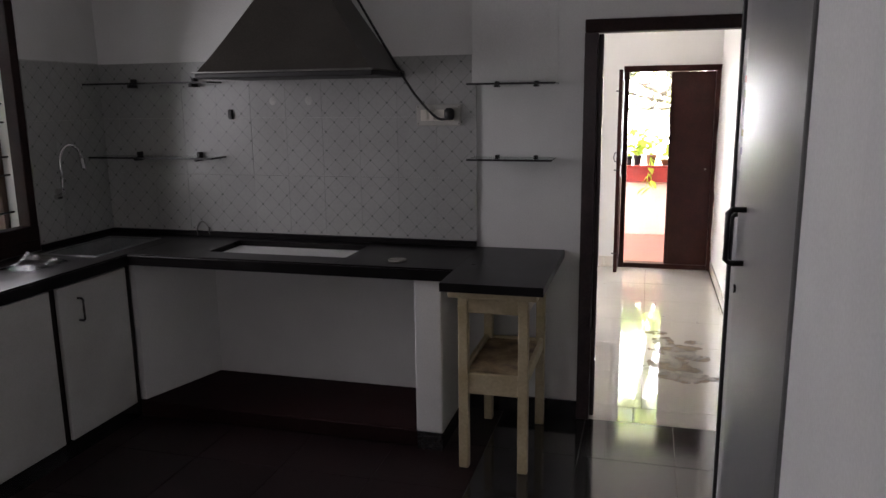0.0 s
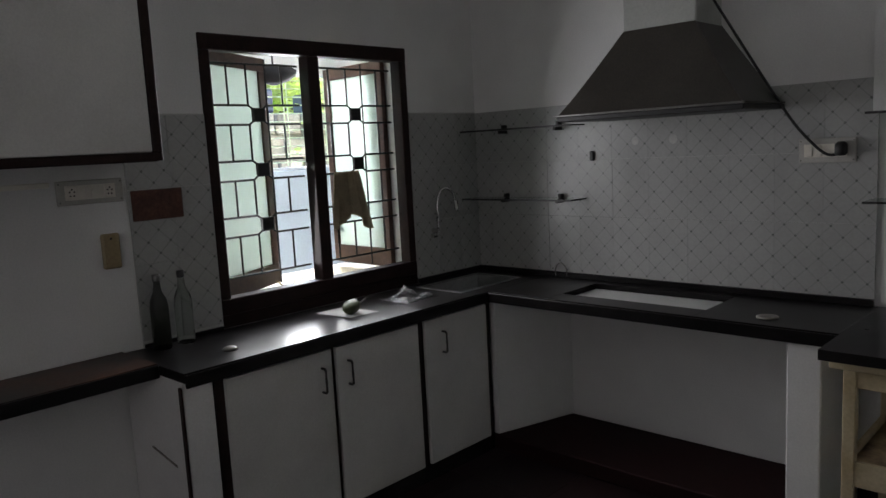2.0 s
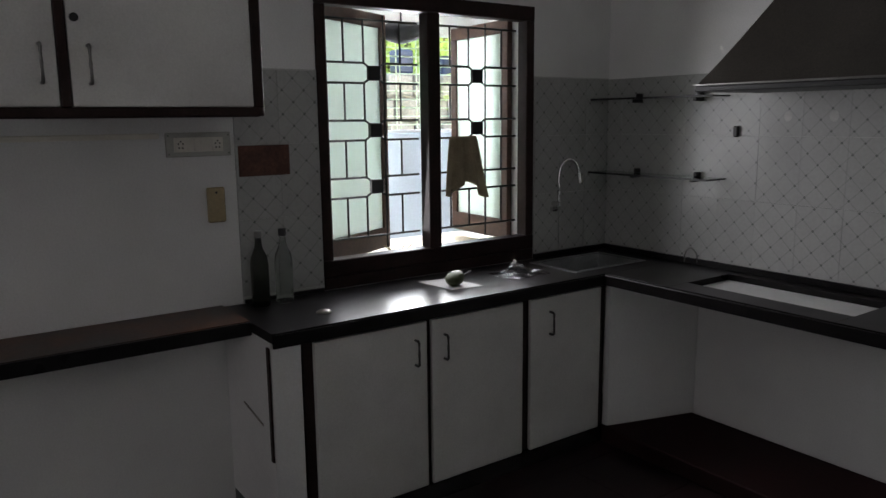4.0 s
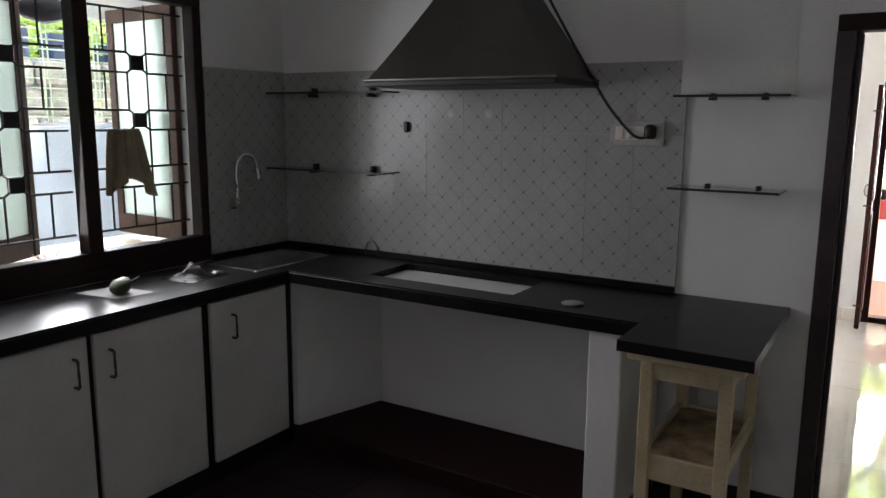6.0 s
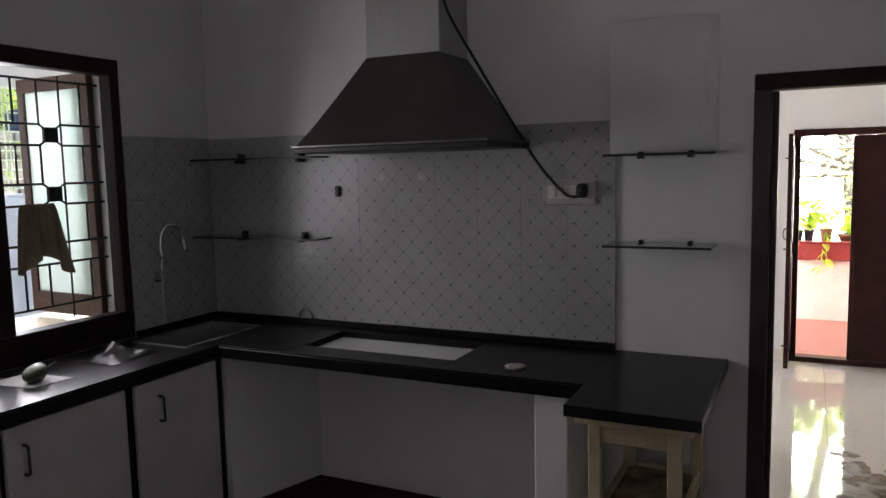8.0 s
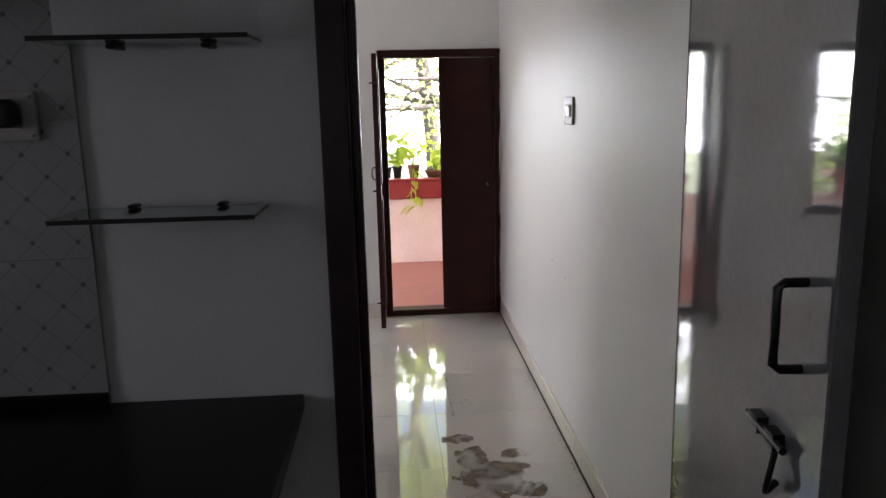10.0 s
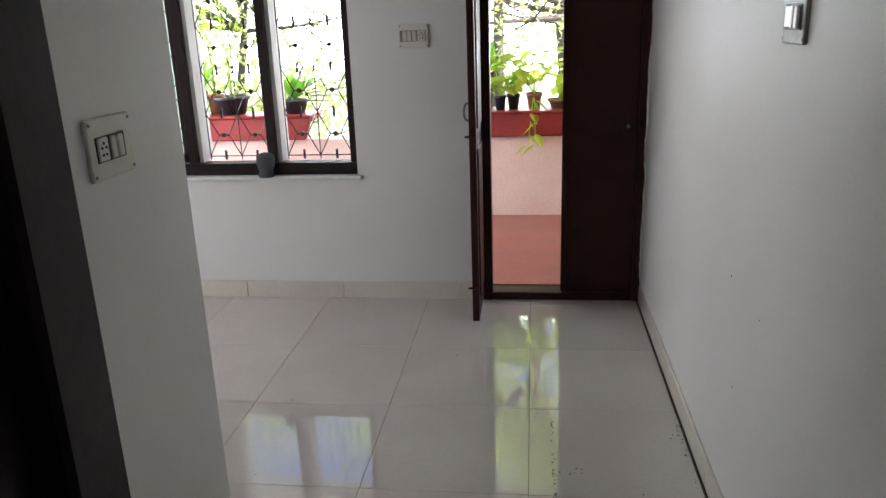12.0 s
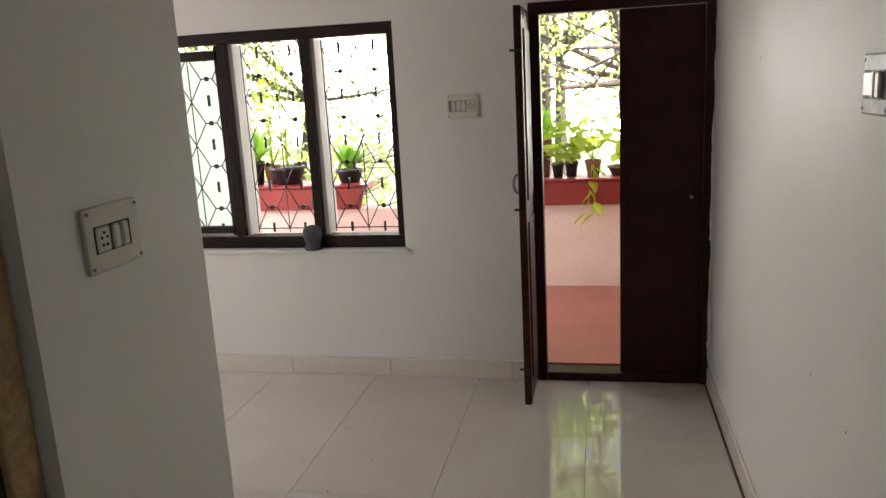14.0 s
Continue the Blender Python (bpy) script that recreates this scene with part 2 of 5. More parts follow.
l_.new(t_.outputs[0], m_.inputs[1])
l_.new(n_["Principled BSDF"].outputs[0], m_.inputs[2])
l_.new(m_.outputs[0], n_["Material Output"].inputs["Surface"])
M_bulb = material("browned bakelite", (0.34, 0.31, 0.25), 0.4, 0, 8, 0.1, 80, 0.05)
M_bluebox = material("blue-white cloth sheet", (0.58, 0.66, 0.74), 0.6, 0, 2, 0.08, 60, 0.1)
M_brick = material("raw brown plaster", (0.125, 0.055, 0.038), 0.95, 0, 16, 0.3, 70, 0.6)
M_film = glass_material("clear plastic film", (0.95, 0.96, 0.96), 0.12)
M_darkcloth = material("dark cloth bundle", (0.02, 0.02, 0.025), 0.9, 0, 12, 0.3, 100, 0.4)


# ---- mesh helpers ----
def part(name, bm, mat, parent=None, label=""):
    """One mesh object from a bmesh, under a thing or a part."""
    me = bpy.data.meshes.new(name)
    bmesh.ops.recalc_face_normals(bm, faces=bm.faces)
    bm.to_mesh(me)
    bm.free()
    me.materials.append(mat)
    ob = new(name, me)
    ob.parent = parent
    return tagged(ob, label)


def thing(name, at, label, category, group="", kind=""):
    """An empty at the base of a thing; its parts are built in world metres."""
    ob = new(name)
    ob.location = at
    ob.empty_display_size = 0.1
    return tagged(ob, label, category, group, kind)


def settle(ob):
    """Keep the parts of a thing where they were built."""
    bpy.context.view_layer.update()
    for o in ob.children:
        o.matrix_parent_inverse = ob.matrix_world.inverted()
    return ob


def box(lo, hi, bev=0.0, bm=None, seg=1):
    bm = bm or bmesh.new()
    c = [(a + b) / 2 for a, b in zip(lo, hi)]
    r = bmesh.ops.create_cube(bm, size=1, matrix=Matrix.Translation(c) @ Matrix.Diagonal((*[abs(b - a) for a, b in zip(lo, hi)], 1)))
    if bev:
        vs = set(r["verts"])
        es = [e for e in bm.edges if e.verts[0] in vs and e.verts[1] in vs]
        bmesh.ops.bevel(bm, geom=es, offset=bev, segments=seg, affect="EDGES", profile=0.5)
    return bm


def rod(a, b, r, bm=None, n=8, r2=None):
    bm = bm or bmesh.new()
    a, b = Vector(a), Vector(b)
    d = b - a
    m = Matrix.Translation((a + b) / 2) @ d.to_track_quat("Z", "Y").to_matrix().to_4x4()
    bmesh.ops.create_cone(bm, cap_ends=True, segments=n, radius1=r, radius2=r if r2 is None else r2, depth=d.length, matrix=m)
    return bm


def tube(pts, r, bm=None, n=8):
    """A bent tube along points."""
    bm = bm or bmesh.new()
    pts = [Vector(p) for p in pts]
    rings = []
    for i, p in enumerate(pts):
        d = (pts[min(i + 1, len(pts) - 1)] - pts[max(i - 1, 0)]).normalized()
        q = d.to_track_quat("Z", "Y")
        rr = r(i / (len(pts) - 1)) if callable(r) else r
        rings.append([bm.verts.new(p + q @ Vector((rr * math.cos(2 * math.pi * k / n), rr * math.sin(2 * math.pi * k / n), 0))) for k in range(n)])
    for u, v in zip(rings, rings[1:]):
        for k in range(n):
            f = bm.faces.new((u[k], u[(k + 1) % n], v[(k + 1) % n], v[k]))
            f.smooth = True
    bm.faces.new(rings[0][::-1])
    bm.faces.new(rings[-1])
    return bm


def bend(pts, n=6):
    """Points smoothed through a few corners (Catmull-Rom)."""
    p = [Vector(v) for v in pts]
    p = [2 * p[0] - p[1], *p, 2 * p[-1] - p[-2]]
    out = []
    for i in range(1, len(p) - 2):
        for k in range(n):
            t = k / n
            out.append(0.5 * (2 * p[i] + (p[i + 1] - p[i - 1]) * t + (2 * p[i - 1] - 5 * p[i] + 4 * p[i + 1] - p[i + 2]) * t * t + (3 * p[i] - p[i - 1] - 3 * p[i + 1] + p[i + 2]) * t ** 3))
    return out + [p[-2]]


def lathe(profile, at, bm=None, n=20):
    """A turned body from (radius, height) pairs."""
    bm = bm or bmesh.new()
    rings = [[bm.verts.new((at[0] + r * math.cos(2 * math.pi * k / n), at[1] + r * math.sin(2 * math.pi * k / n), at[2] + z)) for k in range(n)] for r, z in profile]
    for u, v in zip(rings, rings[1:]):
        for k in range(n):
            f = bm.faces.new((u[k], u[(k + 1) % n], v[(k + 1) % n], v[k]))
            f.smooth = True
    bm.faces.new(rings[0][::-1])
    bm.faces.new(rings[-1])
    return bm


def prism(outline, lo, hi, bm=None):
    """A flat outline (x, y) drawn up from z lo to hi."""
    bm = bm or bmesh.new()
    a = [bm.verts.new((x, y, lo)) for x, y in outline]
    b = [bm.verts.new((x, y, hi)) for x, y in outline]
    bm.faces.new(a[::-1])
    bm.faces.new(b)
    for i in range(len(a)):
        j = (i + 1) % len(a)
        bm.faces.new((a[i], a[j], b[j], b[i]))
    return bm


def bars(pairs, r, n=6):
    bm = bmesh.new()
    for a, b in pairs:
        rod(a, b, r, bm, n)
    return bm


def structure(name, bm, mat, label, category=""):
    return tagged(part(name, bm, mat), label, category or name.split("_")[0], kind="structure")


# ---- the large structure ----
H = 3.0
# kitchen, x from 0 to 3.43, hood wall at y 5, window wall at x 0
bm = box((-0.30, -1.6, -0.1), (0.0, 3.12, H))
box((-0.30, 4.40, -0.1), (0, 5.2, H), bm=bm)
box((-0.30, 3.12, -0.1), (0, 4.40, 0.99), bm=bm)
box((-0.30, 3.12, 2.285), (0, 4.40, H), bm=bm)
structure("wall_west", bm, M_wall, "dull white painted kitchen wall with a window opening", "wall")
bm = box((-0.30, 5.0, -0.1), (2.83, 5.2, H))
box((2.83, 5.0, 2.07), (3.79, 5.2, H), bm=bm)
structure("wall_north", bm, M_wall, "dull white kitchen wall with a doorway to the hall", "wall")
bm = box((3.44, -1.6, -0.1), (3.95, 2.70, H))
box((3.44, 2.70, 2.2), (3.95, 3.80, H), bm=bm)
box((3.80, 2.70, -0.1), (3.95, 5.0, H), bm=bm)
box((3.415, -1.6, 0.0), (3.44, 2.20, H), bm=bm)
structure("wall_east", bm, M_wall, "dull white kitchen wall with a built-in cupboard recess", "wall")
# unseen back wall; its opening is made up to hold the fill lamp
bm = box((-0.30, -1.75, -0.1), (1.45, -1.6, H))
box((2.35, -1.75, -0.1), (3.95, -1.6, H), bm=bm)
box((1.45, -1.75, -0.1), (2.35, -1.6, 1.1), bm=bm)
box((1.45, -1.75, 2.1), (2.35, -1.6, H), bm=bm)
structure("wall_south", bm, M_wall, "dull white unseen wall with an opening added for the fill lamp", "wall")
# added opaque board that keeps blue sky out of the made-up opening
structure("window_3", box((1.44, -1.72, 1.09), (2.36, -1.70, 2.11)), M_skyboard, "warm board added behind the fill lamp to keep sky out", "window")
structure("ceiling", box((-0.30, -1.75, H), (3.95, 5.2, H + 0.12)), M_ceil, "whitewashed flat kitchen ceiling", "ceiling")
floor = structure("floor", box((-0.30, -1.75, -0.12), (3.95, 5.0, -0.004)), M_joint2, "black stone slab kitchen floor with pale worn joints", "floor")
# hall
bm = box((3.79, 5.0, -0.1), (3.95, 9.05, H))
structure("wall_hall_east", bm, M_hall, "off-white smooth hall wall beside the doors", "wall")
bm = box((-0.8, 8.82, -0.1), (0.62, 9.05, H))
box((2.19, 8.82, -0.1), (2.895, 9.05, H), bm=bm)
box((0.62, 8.82, -0.1), (2.19, 9.05, 0.75), bm=bm)
box((0.62, 8.82, 1.955), (2.19, 9.05, H), bm=bm)
box((2.895, 8.82, 1.985), (3.79, 9.05, H), bm=bm)
structure("wall_hall_north", bm, M_hall, "off-white hall wall with a grilled window and door", "wall")
bm = box((2.05, 6.07, -0.1), (2.20, 6.70, H))
box((-0.8, 6.55, -0.1), (2.05, 6.70, H), bm=bm)
box((2.05, 5.2, 2.1), (2.20, 6.07, H), bm=bm)
structure("wall_passage", bm, M_hall, "off-white passage wall ending in a corner", "wall")
bm = box((-0.95, 6.55, -0.1), (-0.8, 6.80, H))
box((-0.95, 8.00, -0.1), (-0.8, 9.05, H), bm=bm)
box((-0.95, 6.80, -0.1), (-0.8, 8.00, 0.85), bm=bm)
box((-0.95, 6.80, 2.15), (-0.8, 8.00, H), bm=bm)
structure("wall_hall_west", bm, M_hall, "off-white side wall of the hall with a window opening", "wall")
structure("wall_store", box((1.2, 5.2, -0.1), (1.3, 6.55, H)), M_hall, "plain wall of the side room", "wall")
structure("ceiling_hall", box((-0.95, 5.2, H), (3.95, 9.05, H + 0.12)), M_ceil, "whitewashed flat hall ceiling", "ceiling")
floor_hall = structure("floor_hall", box((-0.95, 5.0, -0.12), (3.95, 9.05, -0.006)), M_joint, "glossy cream vitrified tile hall floor", "floor")

# kitchen doorway frame, hall side left bare
bm = box((2.83, 4.975, 0), (2.896, 5.098, 2.008), 0.004)
d1 = thing("door_frame", (3.3, 5.0, 0), "dark brown painted wooden kitchen door frame", "door frame", kind="structure")
part("post", bm, M_frame, d1)
part("stop", box((2.87, 5.038, 0.0), (2.918, 5.093, 2.004), 0.004), M_frame, d1, "raised door stop with a glossy edge")
part("post", box((3.73, 4.985, 0), (3.79, 5.09, 2.008), 0.004), M_dark, d1)
part("lintel", box((2.83, 4.985, 2.008), (3.79, 5.09, 2.07), 0.004), M_dark, d1)
settle(d1)


def pull(at, out, tall, parent, mat=None, r=0.008):
    """A bent bar pull handle on an upright face; out is the way it stands off."""
    a, o = Vector(at), Vector(out)
    up = Vector((0, 0, tall / 2))
    k = o * 0.75
    pts = [a + up, a + up + k, a + up * 0.88 + o, a + o, a - up * 0.88 + o, a - up + k, a - up]
    return part("handle", tube(pts, r, n=10), mat or M_nickel, parent, "steel bar pull handle")


# open grey kitchen door, folded back along the passage side
kd = thing("door_1", (3.72, 5.0, 0), "gloss grey laminate kitchen door standing wide open", "door", kind="structure")
leaf = part("leaf", box((3.695, 4.20, 0.012), (3.73, 4.985, 2.0), 0.003), M_gray, kd)
pull((3.695, 4.29, 1.275), (-0.045, 0, 0), 0.14, kd, M_black)
bm = rod((3.68, 4.30, 1.06), (3.68, 4.46, 1.06), 0.007)
box((3.675, 4.33, 1.045), (3.696, 4.37, 1.075), bm=bm)
box((3.675, 4.40, 1.045), (3.696, 4.44, 1.075), bm=bm)
part("latch", bm, M_iron, kd, "black sliding latch")
part("padlock", tube(bend([(3.68, 4.33, 1.045), (3.67, 4.33, 0.99), (3.675, 4.345, 0.965), (3.685, 4.33, 0.99)]), 0.006), M_iron, kd)
for o in kd.children:
    o.data.transform(Matrix.Translation((3.72, 4.985, 0)) @ Matrix.Rotation(radians(-6), 4, "Z") @ Matrix.Translation((-3.72, -4.985, 0)))
settle(kd)

# built-in cupboard with one grey and one white door
cb = thing("tall_cupboard", (3.6, 3.2, 0), "tall built-in cupboard with grey and white doors", "cupboard")
part("carcass", box((3.468, 2.702, 0.0), (3.79, 3.80, 2.195)), M_lam, cb)
g = part("door", box((3.432, 2.706, 0.02), (3.465, 3.378, 2.18), 0.003), M_satin, cb, "satin grey laminate door")
w = part("door", box((3.434, 3.386, 0.02), (3.465, 3.775, 2.18), 0.003), M_whitedoor, cb, "white laminate door with dark edge")
part("edge_strip", box((3.422, 3.774, 0.02), (3.467, 3.80, 2.18), 0.003), M_black, cb)
hg = pull((3.432, 3.25, 1.33), (-0.045, 0, 0), 0.145, cb, M_iron)
hw1 = pull((3.434, 3.405, 1.295), (-0.046, 0, 0), 0.145, cb, M_iron)
part("keyhole", rod((3.427, 3.34, 1.165), (3.437, 3.34, 1.165), 0.012), M_iron, cb)
settle(cb)
ps = thing("wall_poster", (3.40, 3.60, 1.5), "creased grey paper poster with coloured bands on white door", "poster")
bm = bmesh.new()
N = 14
vs = [[bm.verts.new((3.4290 - 0.0030 * noise.noise((i * 0.5, k * 0.6, 2)) - 0.0006, 3.46 + (3.738 - 3.46) * i / N, 1.468 + 0.40 * k / N)) for k in range(N + 1)] for i in range(N + 1)]
for i in range(N):
    for k in range(N):
        bm.faces.new((vs[i][k], vs[i + 1][k], vs[i + 1][k + 1], vs[i][k + 1]))
sh = part("sheet", bm, M_paper, ps, "creased grey paper")
for z, c in ((1.522, (0.22, 0.19, 0.30)), (1.577, (0.36, 0.27, 0.10)), (1.640, (0.36, 0.42, 0.48)), (1.694, (0.34, 0.40, 0.25)), (1.738, (0.42, 0.16, 0.14))):
    bm = bmesh.new()
    cut = [[bm.verts.new((3.4258 - 0.0008 * noise.noise((i * 0.9, k, z * 9)), 3.497 + 0.150 * i / 12, z + 0.021 * k + 0.0012 * noise.noise((i * 0.7, k * 3, z)))) for k in range(2)] for i in range(13)]
    for i in range(12):
        bm.faces.new((cut[i][0], cut[i + 1][0], cut[i + 1][1], cut[i][1]))
    part("band", bm, material("poster band", c, 0.6, 0, 30, 0.2, 90, 0.05), ps)
for y, z, r in ((3.713, 1.725, 0.020), (3.700, 1.60, 0.018), (3.698, 1.655, 0.008), (3.680, 1.560, 0.007), (3.70, 1.485, 0.006)):
    o = part("picture", lathe([(r * 0.6, 0), (r, r), (r * 0.9, 1.9 * r), (r * 0.4, 2.6 * r)], (0, 0, 0), n=9), M_dust, ps)
    o.data.transform(Matrix.Translation((3.4262, y, z)) @ Matrix.Diagonal((0.03, 0.8, 1, 1)))
for k in range(5):
    part("text_lines", bars([((3.4256, 3.50, 1.552 + 0.055 * k + 0.008 * j), (3.4256, 3.50 + 0.12 - 0.02 * (j + k) % 0.07, 1.552 + 0.055 * k + 0.008 * j)) for j in range(2)], 0.0006, 4), M_dust, ps)
settle(ps)



def swing(ob, x, y, deg):
    """Turn a part and its pieces about an upright hinge line."""
    for o in (ob, *ob.children_recursive):
        if o.type == "MESH":
            o.data.transform(Matrix.Translation((x, y, 0)) @ Matrix.Rotation(radians(deg), 4, "Z") @ Matrix.Translation((-x, -y, 0)))


for o in (g, *[c for c in cb.children if c.name.startswith("keyhole")], hg):
    swing(o, 3.45, 2.706, 2.7)

# side-room door frame off the passage
sd = thing("door_2", (2.15, 5.6, 0), "white side door in a bare worn wooden frame", "door", kind="structure")
part("post", box((2.07, 5.985, 0), (2.165, 6.065, 2.08), 0.004), M_tan, sd, "bare tan wood post with nail holes")
part("post", box((2.07, 5.205, 0), (2.165, 5.27, 2.08), 0.004), M_tan, sd)
part("lintel", box((2.07, 5.205, 2.03), (2.165, 6.065, 2.098), 0.004), M_tan, sd)
# black strip paints the shaded gap between leaf and post
part("gap_strip", box((2.12, 5.965, 0.01), (2.15, 5.984, 2.03)), M_black, sd)
part("leaf", box((2.115, 5.275, 0.01), (2.148, 5.962, 2.025), 0.003), M_lam, sd)
settle(sd)


# ---- hall window, door, switches ----
hw = thing("window_2", (1.4, 8.9, 0.75), "dark-framed three-panel hall window with an ornate iron grille", "window", kind="structure")
part("frame_rail", box((0.62, 8.83, 1.895), (2.19, 8.93, 1.953), 0.004), M_dark, hw)
part("frame_rail", box((0.62, 8.83, 0.752), (2.19, 8.93, 0.82), 0.004), M_dark, hw)
for x0, x1 in ((0.622, 0.68), (1.182, 1.236), (1.664, 1.716), (2.150, 2.186)):
    part("frame_post", box((x0, 8.835, 0.82), (x1, 8.872, 1.895), 0.004), M_dark, hw)
for x0, x1 in ((0.68, 1.182), (1.236, 1.664), (1.716, 2.150)):
    part("liner", box((x0 - 0.004, 8.873, 0.82), (x0 + 0.022, 9.02, 1.895), 0.002), M_hall, hw, "white painted inner liner")
for x0, x1 in ((0.71, 1.150), (1.268, 1.656), (1.748, 2.140)):
    w, y, step = (x1 - x0) / 4, 8.955, 0.25
    cols = [x0 + w * k for k in range(5)]
    zs = [0.843 + step * k for k in range(5)]
    pairs = [((cols[2], y, 0.82), (cols[2], y, 1.895)), ((x0, y, 0.82), (x0, y, 1.895)), ((x1, y, 0.82), (x1, y, 1.895))]
    pairs += [((x0, y, zs[k]), (x1, y, zs[k])) for k in (0, 4)]
    for k in range(4):
        for c in (1, 3):
            for e in (c - 1, c + 1):
                mid = (cols[c] + 0.32 * w * (e - c), y, zs[k] + step / 2)
                pairs += [((cols[e], y, zs[k]), mid), (mid, (cols[e], y, zs[k + 1])), (mid, (cols[c], y, zs[k] + step / 2))]
    gr = part("grille", bars(pairs, 0.0034, 5), M_iron, hw, "thin iron diamond grille")
    for k in range(5):
        for c in (1, 3):
            if k < 4:
                part("boss", rod((cols[c], y - 0.006, zs[k] + step / 2), (cols[c], y + 0.006, zs[k] + step / 2), 0.0135, n=10), M_iron, gr)
            part("short_bar", box((cols[c] - 0.006, y - 0.006, max(zs[k] - 0.028, 0.822)), (cols[c] + 0.006, y + 0.006, min(zs[k] + 0.034, 1.893))), M_iron, gr)
part("sash_rail", box((0.70, 8.85, 1.815), (1.180, 8.90, 1.865), 0.004), M_dark, hw)
part("sash_rail", box((0.70, 8.85, 0.835), (1.180, 8.90, 0.875), 0.004), M_dark, hw)
part("frosted_pane", box((0.715, 8.972, 0.84), (1.150, 8.978, 1.88)), M_frostpane, hw, "pale frosted glass pane")
for x in (0.682, 1.153):
    part("sash_stile", box((x, 8.85, 0.825), (x + 0.028, 8.90, 1.89), 0.004), M_dark, hw)
settle(hw)
sill = structure("window_sill", box((0.60, 8.785, 0.728), (2.21, 8.835, 0.748), 0.004), M_ceil, "white painted hall window sill ledge", "sill")

fd = thing("door_3", (3.3, 8.85, 0), "dark brown double balcony door with one leaf open", "door", kind="structure")
part("frame_post", box((2.895, 8.80, 0), (2.95, 8.90, 1.93), 0.004), M_door, fd)
part("frame_post", box((3.745, 8.80, 0), (3.80, 8.90, 1.93), 0.004), M_door, fd)
part("frame_lintel", box((2.895, 8.80, 1.93), (3.80, 8.90, 1.988), 0.004), M_door, fd)
part("threshold", box((2.95, 8.81, 0.0), (3.745, 8.93, 0.045), 0.004), M_door, fd)
closed = part("leaf_closed", box((3.345, 8.83, 0.047), (3.744, 8.865, 1.928), 0.003), M_door, fd)
part("meeting_strip", box((3.340, 8.818, 0.055), (3.375, 8.829, 1.925), 0.003), M_door, closed)
part("knob", rod((3.69, 8.80, 1.0), (3.69, 8.83, 1.0), 0.009), M_nickel, closed)
bm = box((2.865, 8.405, 0.03), (2.90, 8.795, 1.945), 0.003)
lf = part("leaf_open", bm, M_door, fd, "polished brown leaf standing open into the hall")
for z0, z1 in ((0.15, 0.95), (1.05, 1.85)):
    part("panel", box((2.899, 8.47, z0), (2.908, 8.74, z1), 0.005), M_door, lf)
part("bolt", bars([((2.893, 8.40, z), (2.845, 8.40, z)) for z in (0.22, 1.02, 1.75)], 0.006), M_iron, lf)
part("ring_handle", tube(bend([(2.866, 8.43, 1.185), (2.848, 8.43, 1.175), (2.840, 8.43, 1.14), (2.848, 8.43, 1.105), (2.866, 8.43, 1.095)]), 0.006), M_nickel, lf)
bm = bmesh.new()
for k in range(60):
    z = 0.05 + 1.9 * k / 60
    wide = 0.004 + 0.012 * max(0, noise.noise((k * 0.21, 3.3, 0.7)) + 0.35) + 0.003 * noise.noise((k * 0.9, 1, 2))
    box((3.7905 - wide, 8.796, z), (3.7895, 8.7995, z + 1.9 / 60 + 0.0004), bm=bm)
part("plaster_edge", bm, M_hall, fd, "ragged white plaster along the frame")
settle(fd)


def switchboard(at, turn, w, h, pieces, label, parent_mat=M_plate, slot=None):
    """A surface switch plate of w by h; pieces lists (x, kind) along it. Its face looks along -y before the turn."""
    sb = thing("switchboard", (0, 0, 0), label, "switch")
    part("plate", box((-w / 2, -0.012, -h / 2), (w / 2, 0.0, h / 2), 0.004, seg=2), parent_mat, sb)
    lo, hi = pieces[0][0] - 0.026, pieces[-1][0] + 0.024
    part("recess", box((lo, -0.0135, -0.029), (hi, -0.0115, 0.029)), slot or M_plate, sb)
    for x, kind in pieces:
        if kind == "switch":
            part("switch", box((x - 0.011, -0.020, -0.026), (x + 0.011, -0.010, 0.026), 0.003), M_plate, sb)
        elif kind == "socket":
            o = part("socket", box((x - 0.022, -0.017, -0.027), (x + 0.022, -0.010, 0.027), 0.003), M_plate, sb)
            for dx, dz in ((0, 0.014), (-0.009, 0.004), (0.009, 0.004), (-0.007, -0.012), (0.007, -0.012)):
                part("pin_hole", rod((x + dx, -0.0185, dz), (x + dx, -0.0165, dz), 0.0035, n=8), M_black, o)
        else:
            part("module", box((x - 0.02, -0.016, -0.024), (x + 0.02, -0.010, 0.024), 0.002), M_nickel, sb)
    for x in (-w / 2 + 0.01, w / 2 - 0.01):
        for z in (-h / 2 + 0.012, h / 2 - 0.012):
            part("screw", rod((x, -0.014, z), (x, -0.010, z), 0.004, n=8), M_nickel, sb)
    sb.matrix_world = pose(*at, 0, 0, turn)
    return sb


switchboard((2.547, 8.82, 1.502), 0, 0.165, 0.125, ((-0.048, "switch"), (-0.022, "switch"), (0.004, "switch"), (0.042, "socket")), "ivory switch plate with sockets on the hall wall", M_plate, M_dust)
switchboard((2.20, 6.325, 1.335), 90, 0.185, 0.14, ((-0.042, "socket"), (0.0, "switch"), (0.03, "switch")), "grimy ivory switch plate on the passage wall", M_plate, M_black)
switchboard((3.79, 6.578, 1.57), -90, 0.150, 0.122, ((-0.032, "module"), (0.004, "switch"), (0.032, "switch")), "dusty grey-edged switch plate on the hall wall", M_dust, M_black)
switchboard((0.0, 2.575, 1.614), 90, 0.265, 0.098, ((-0.075, "socket"), (-0.01, "switch"), (0.075, "socket")), "dull plastic double socket board under the wall cabinet", M_oldplate)
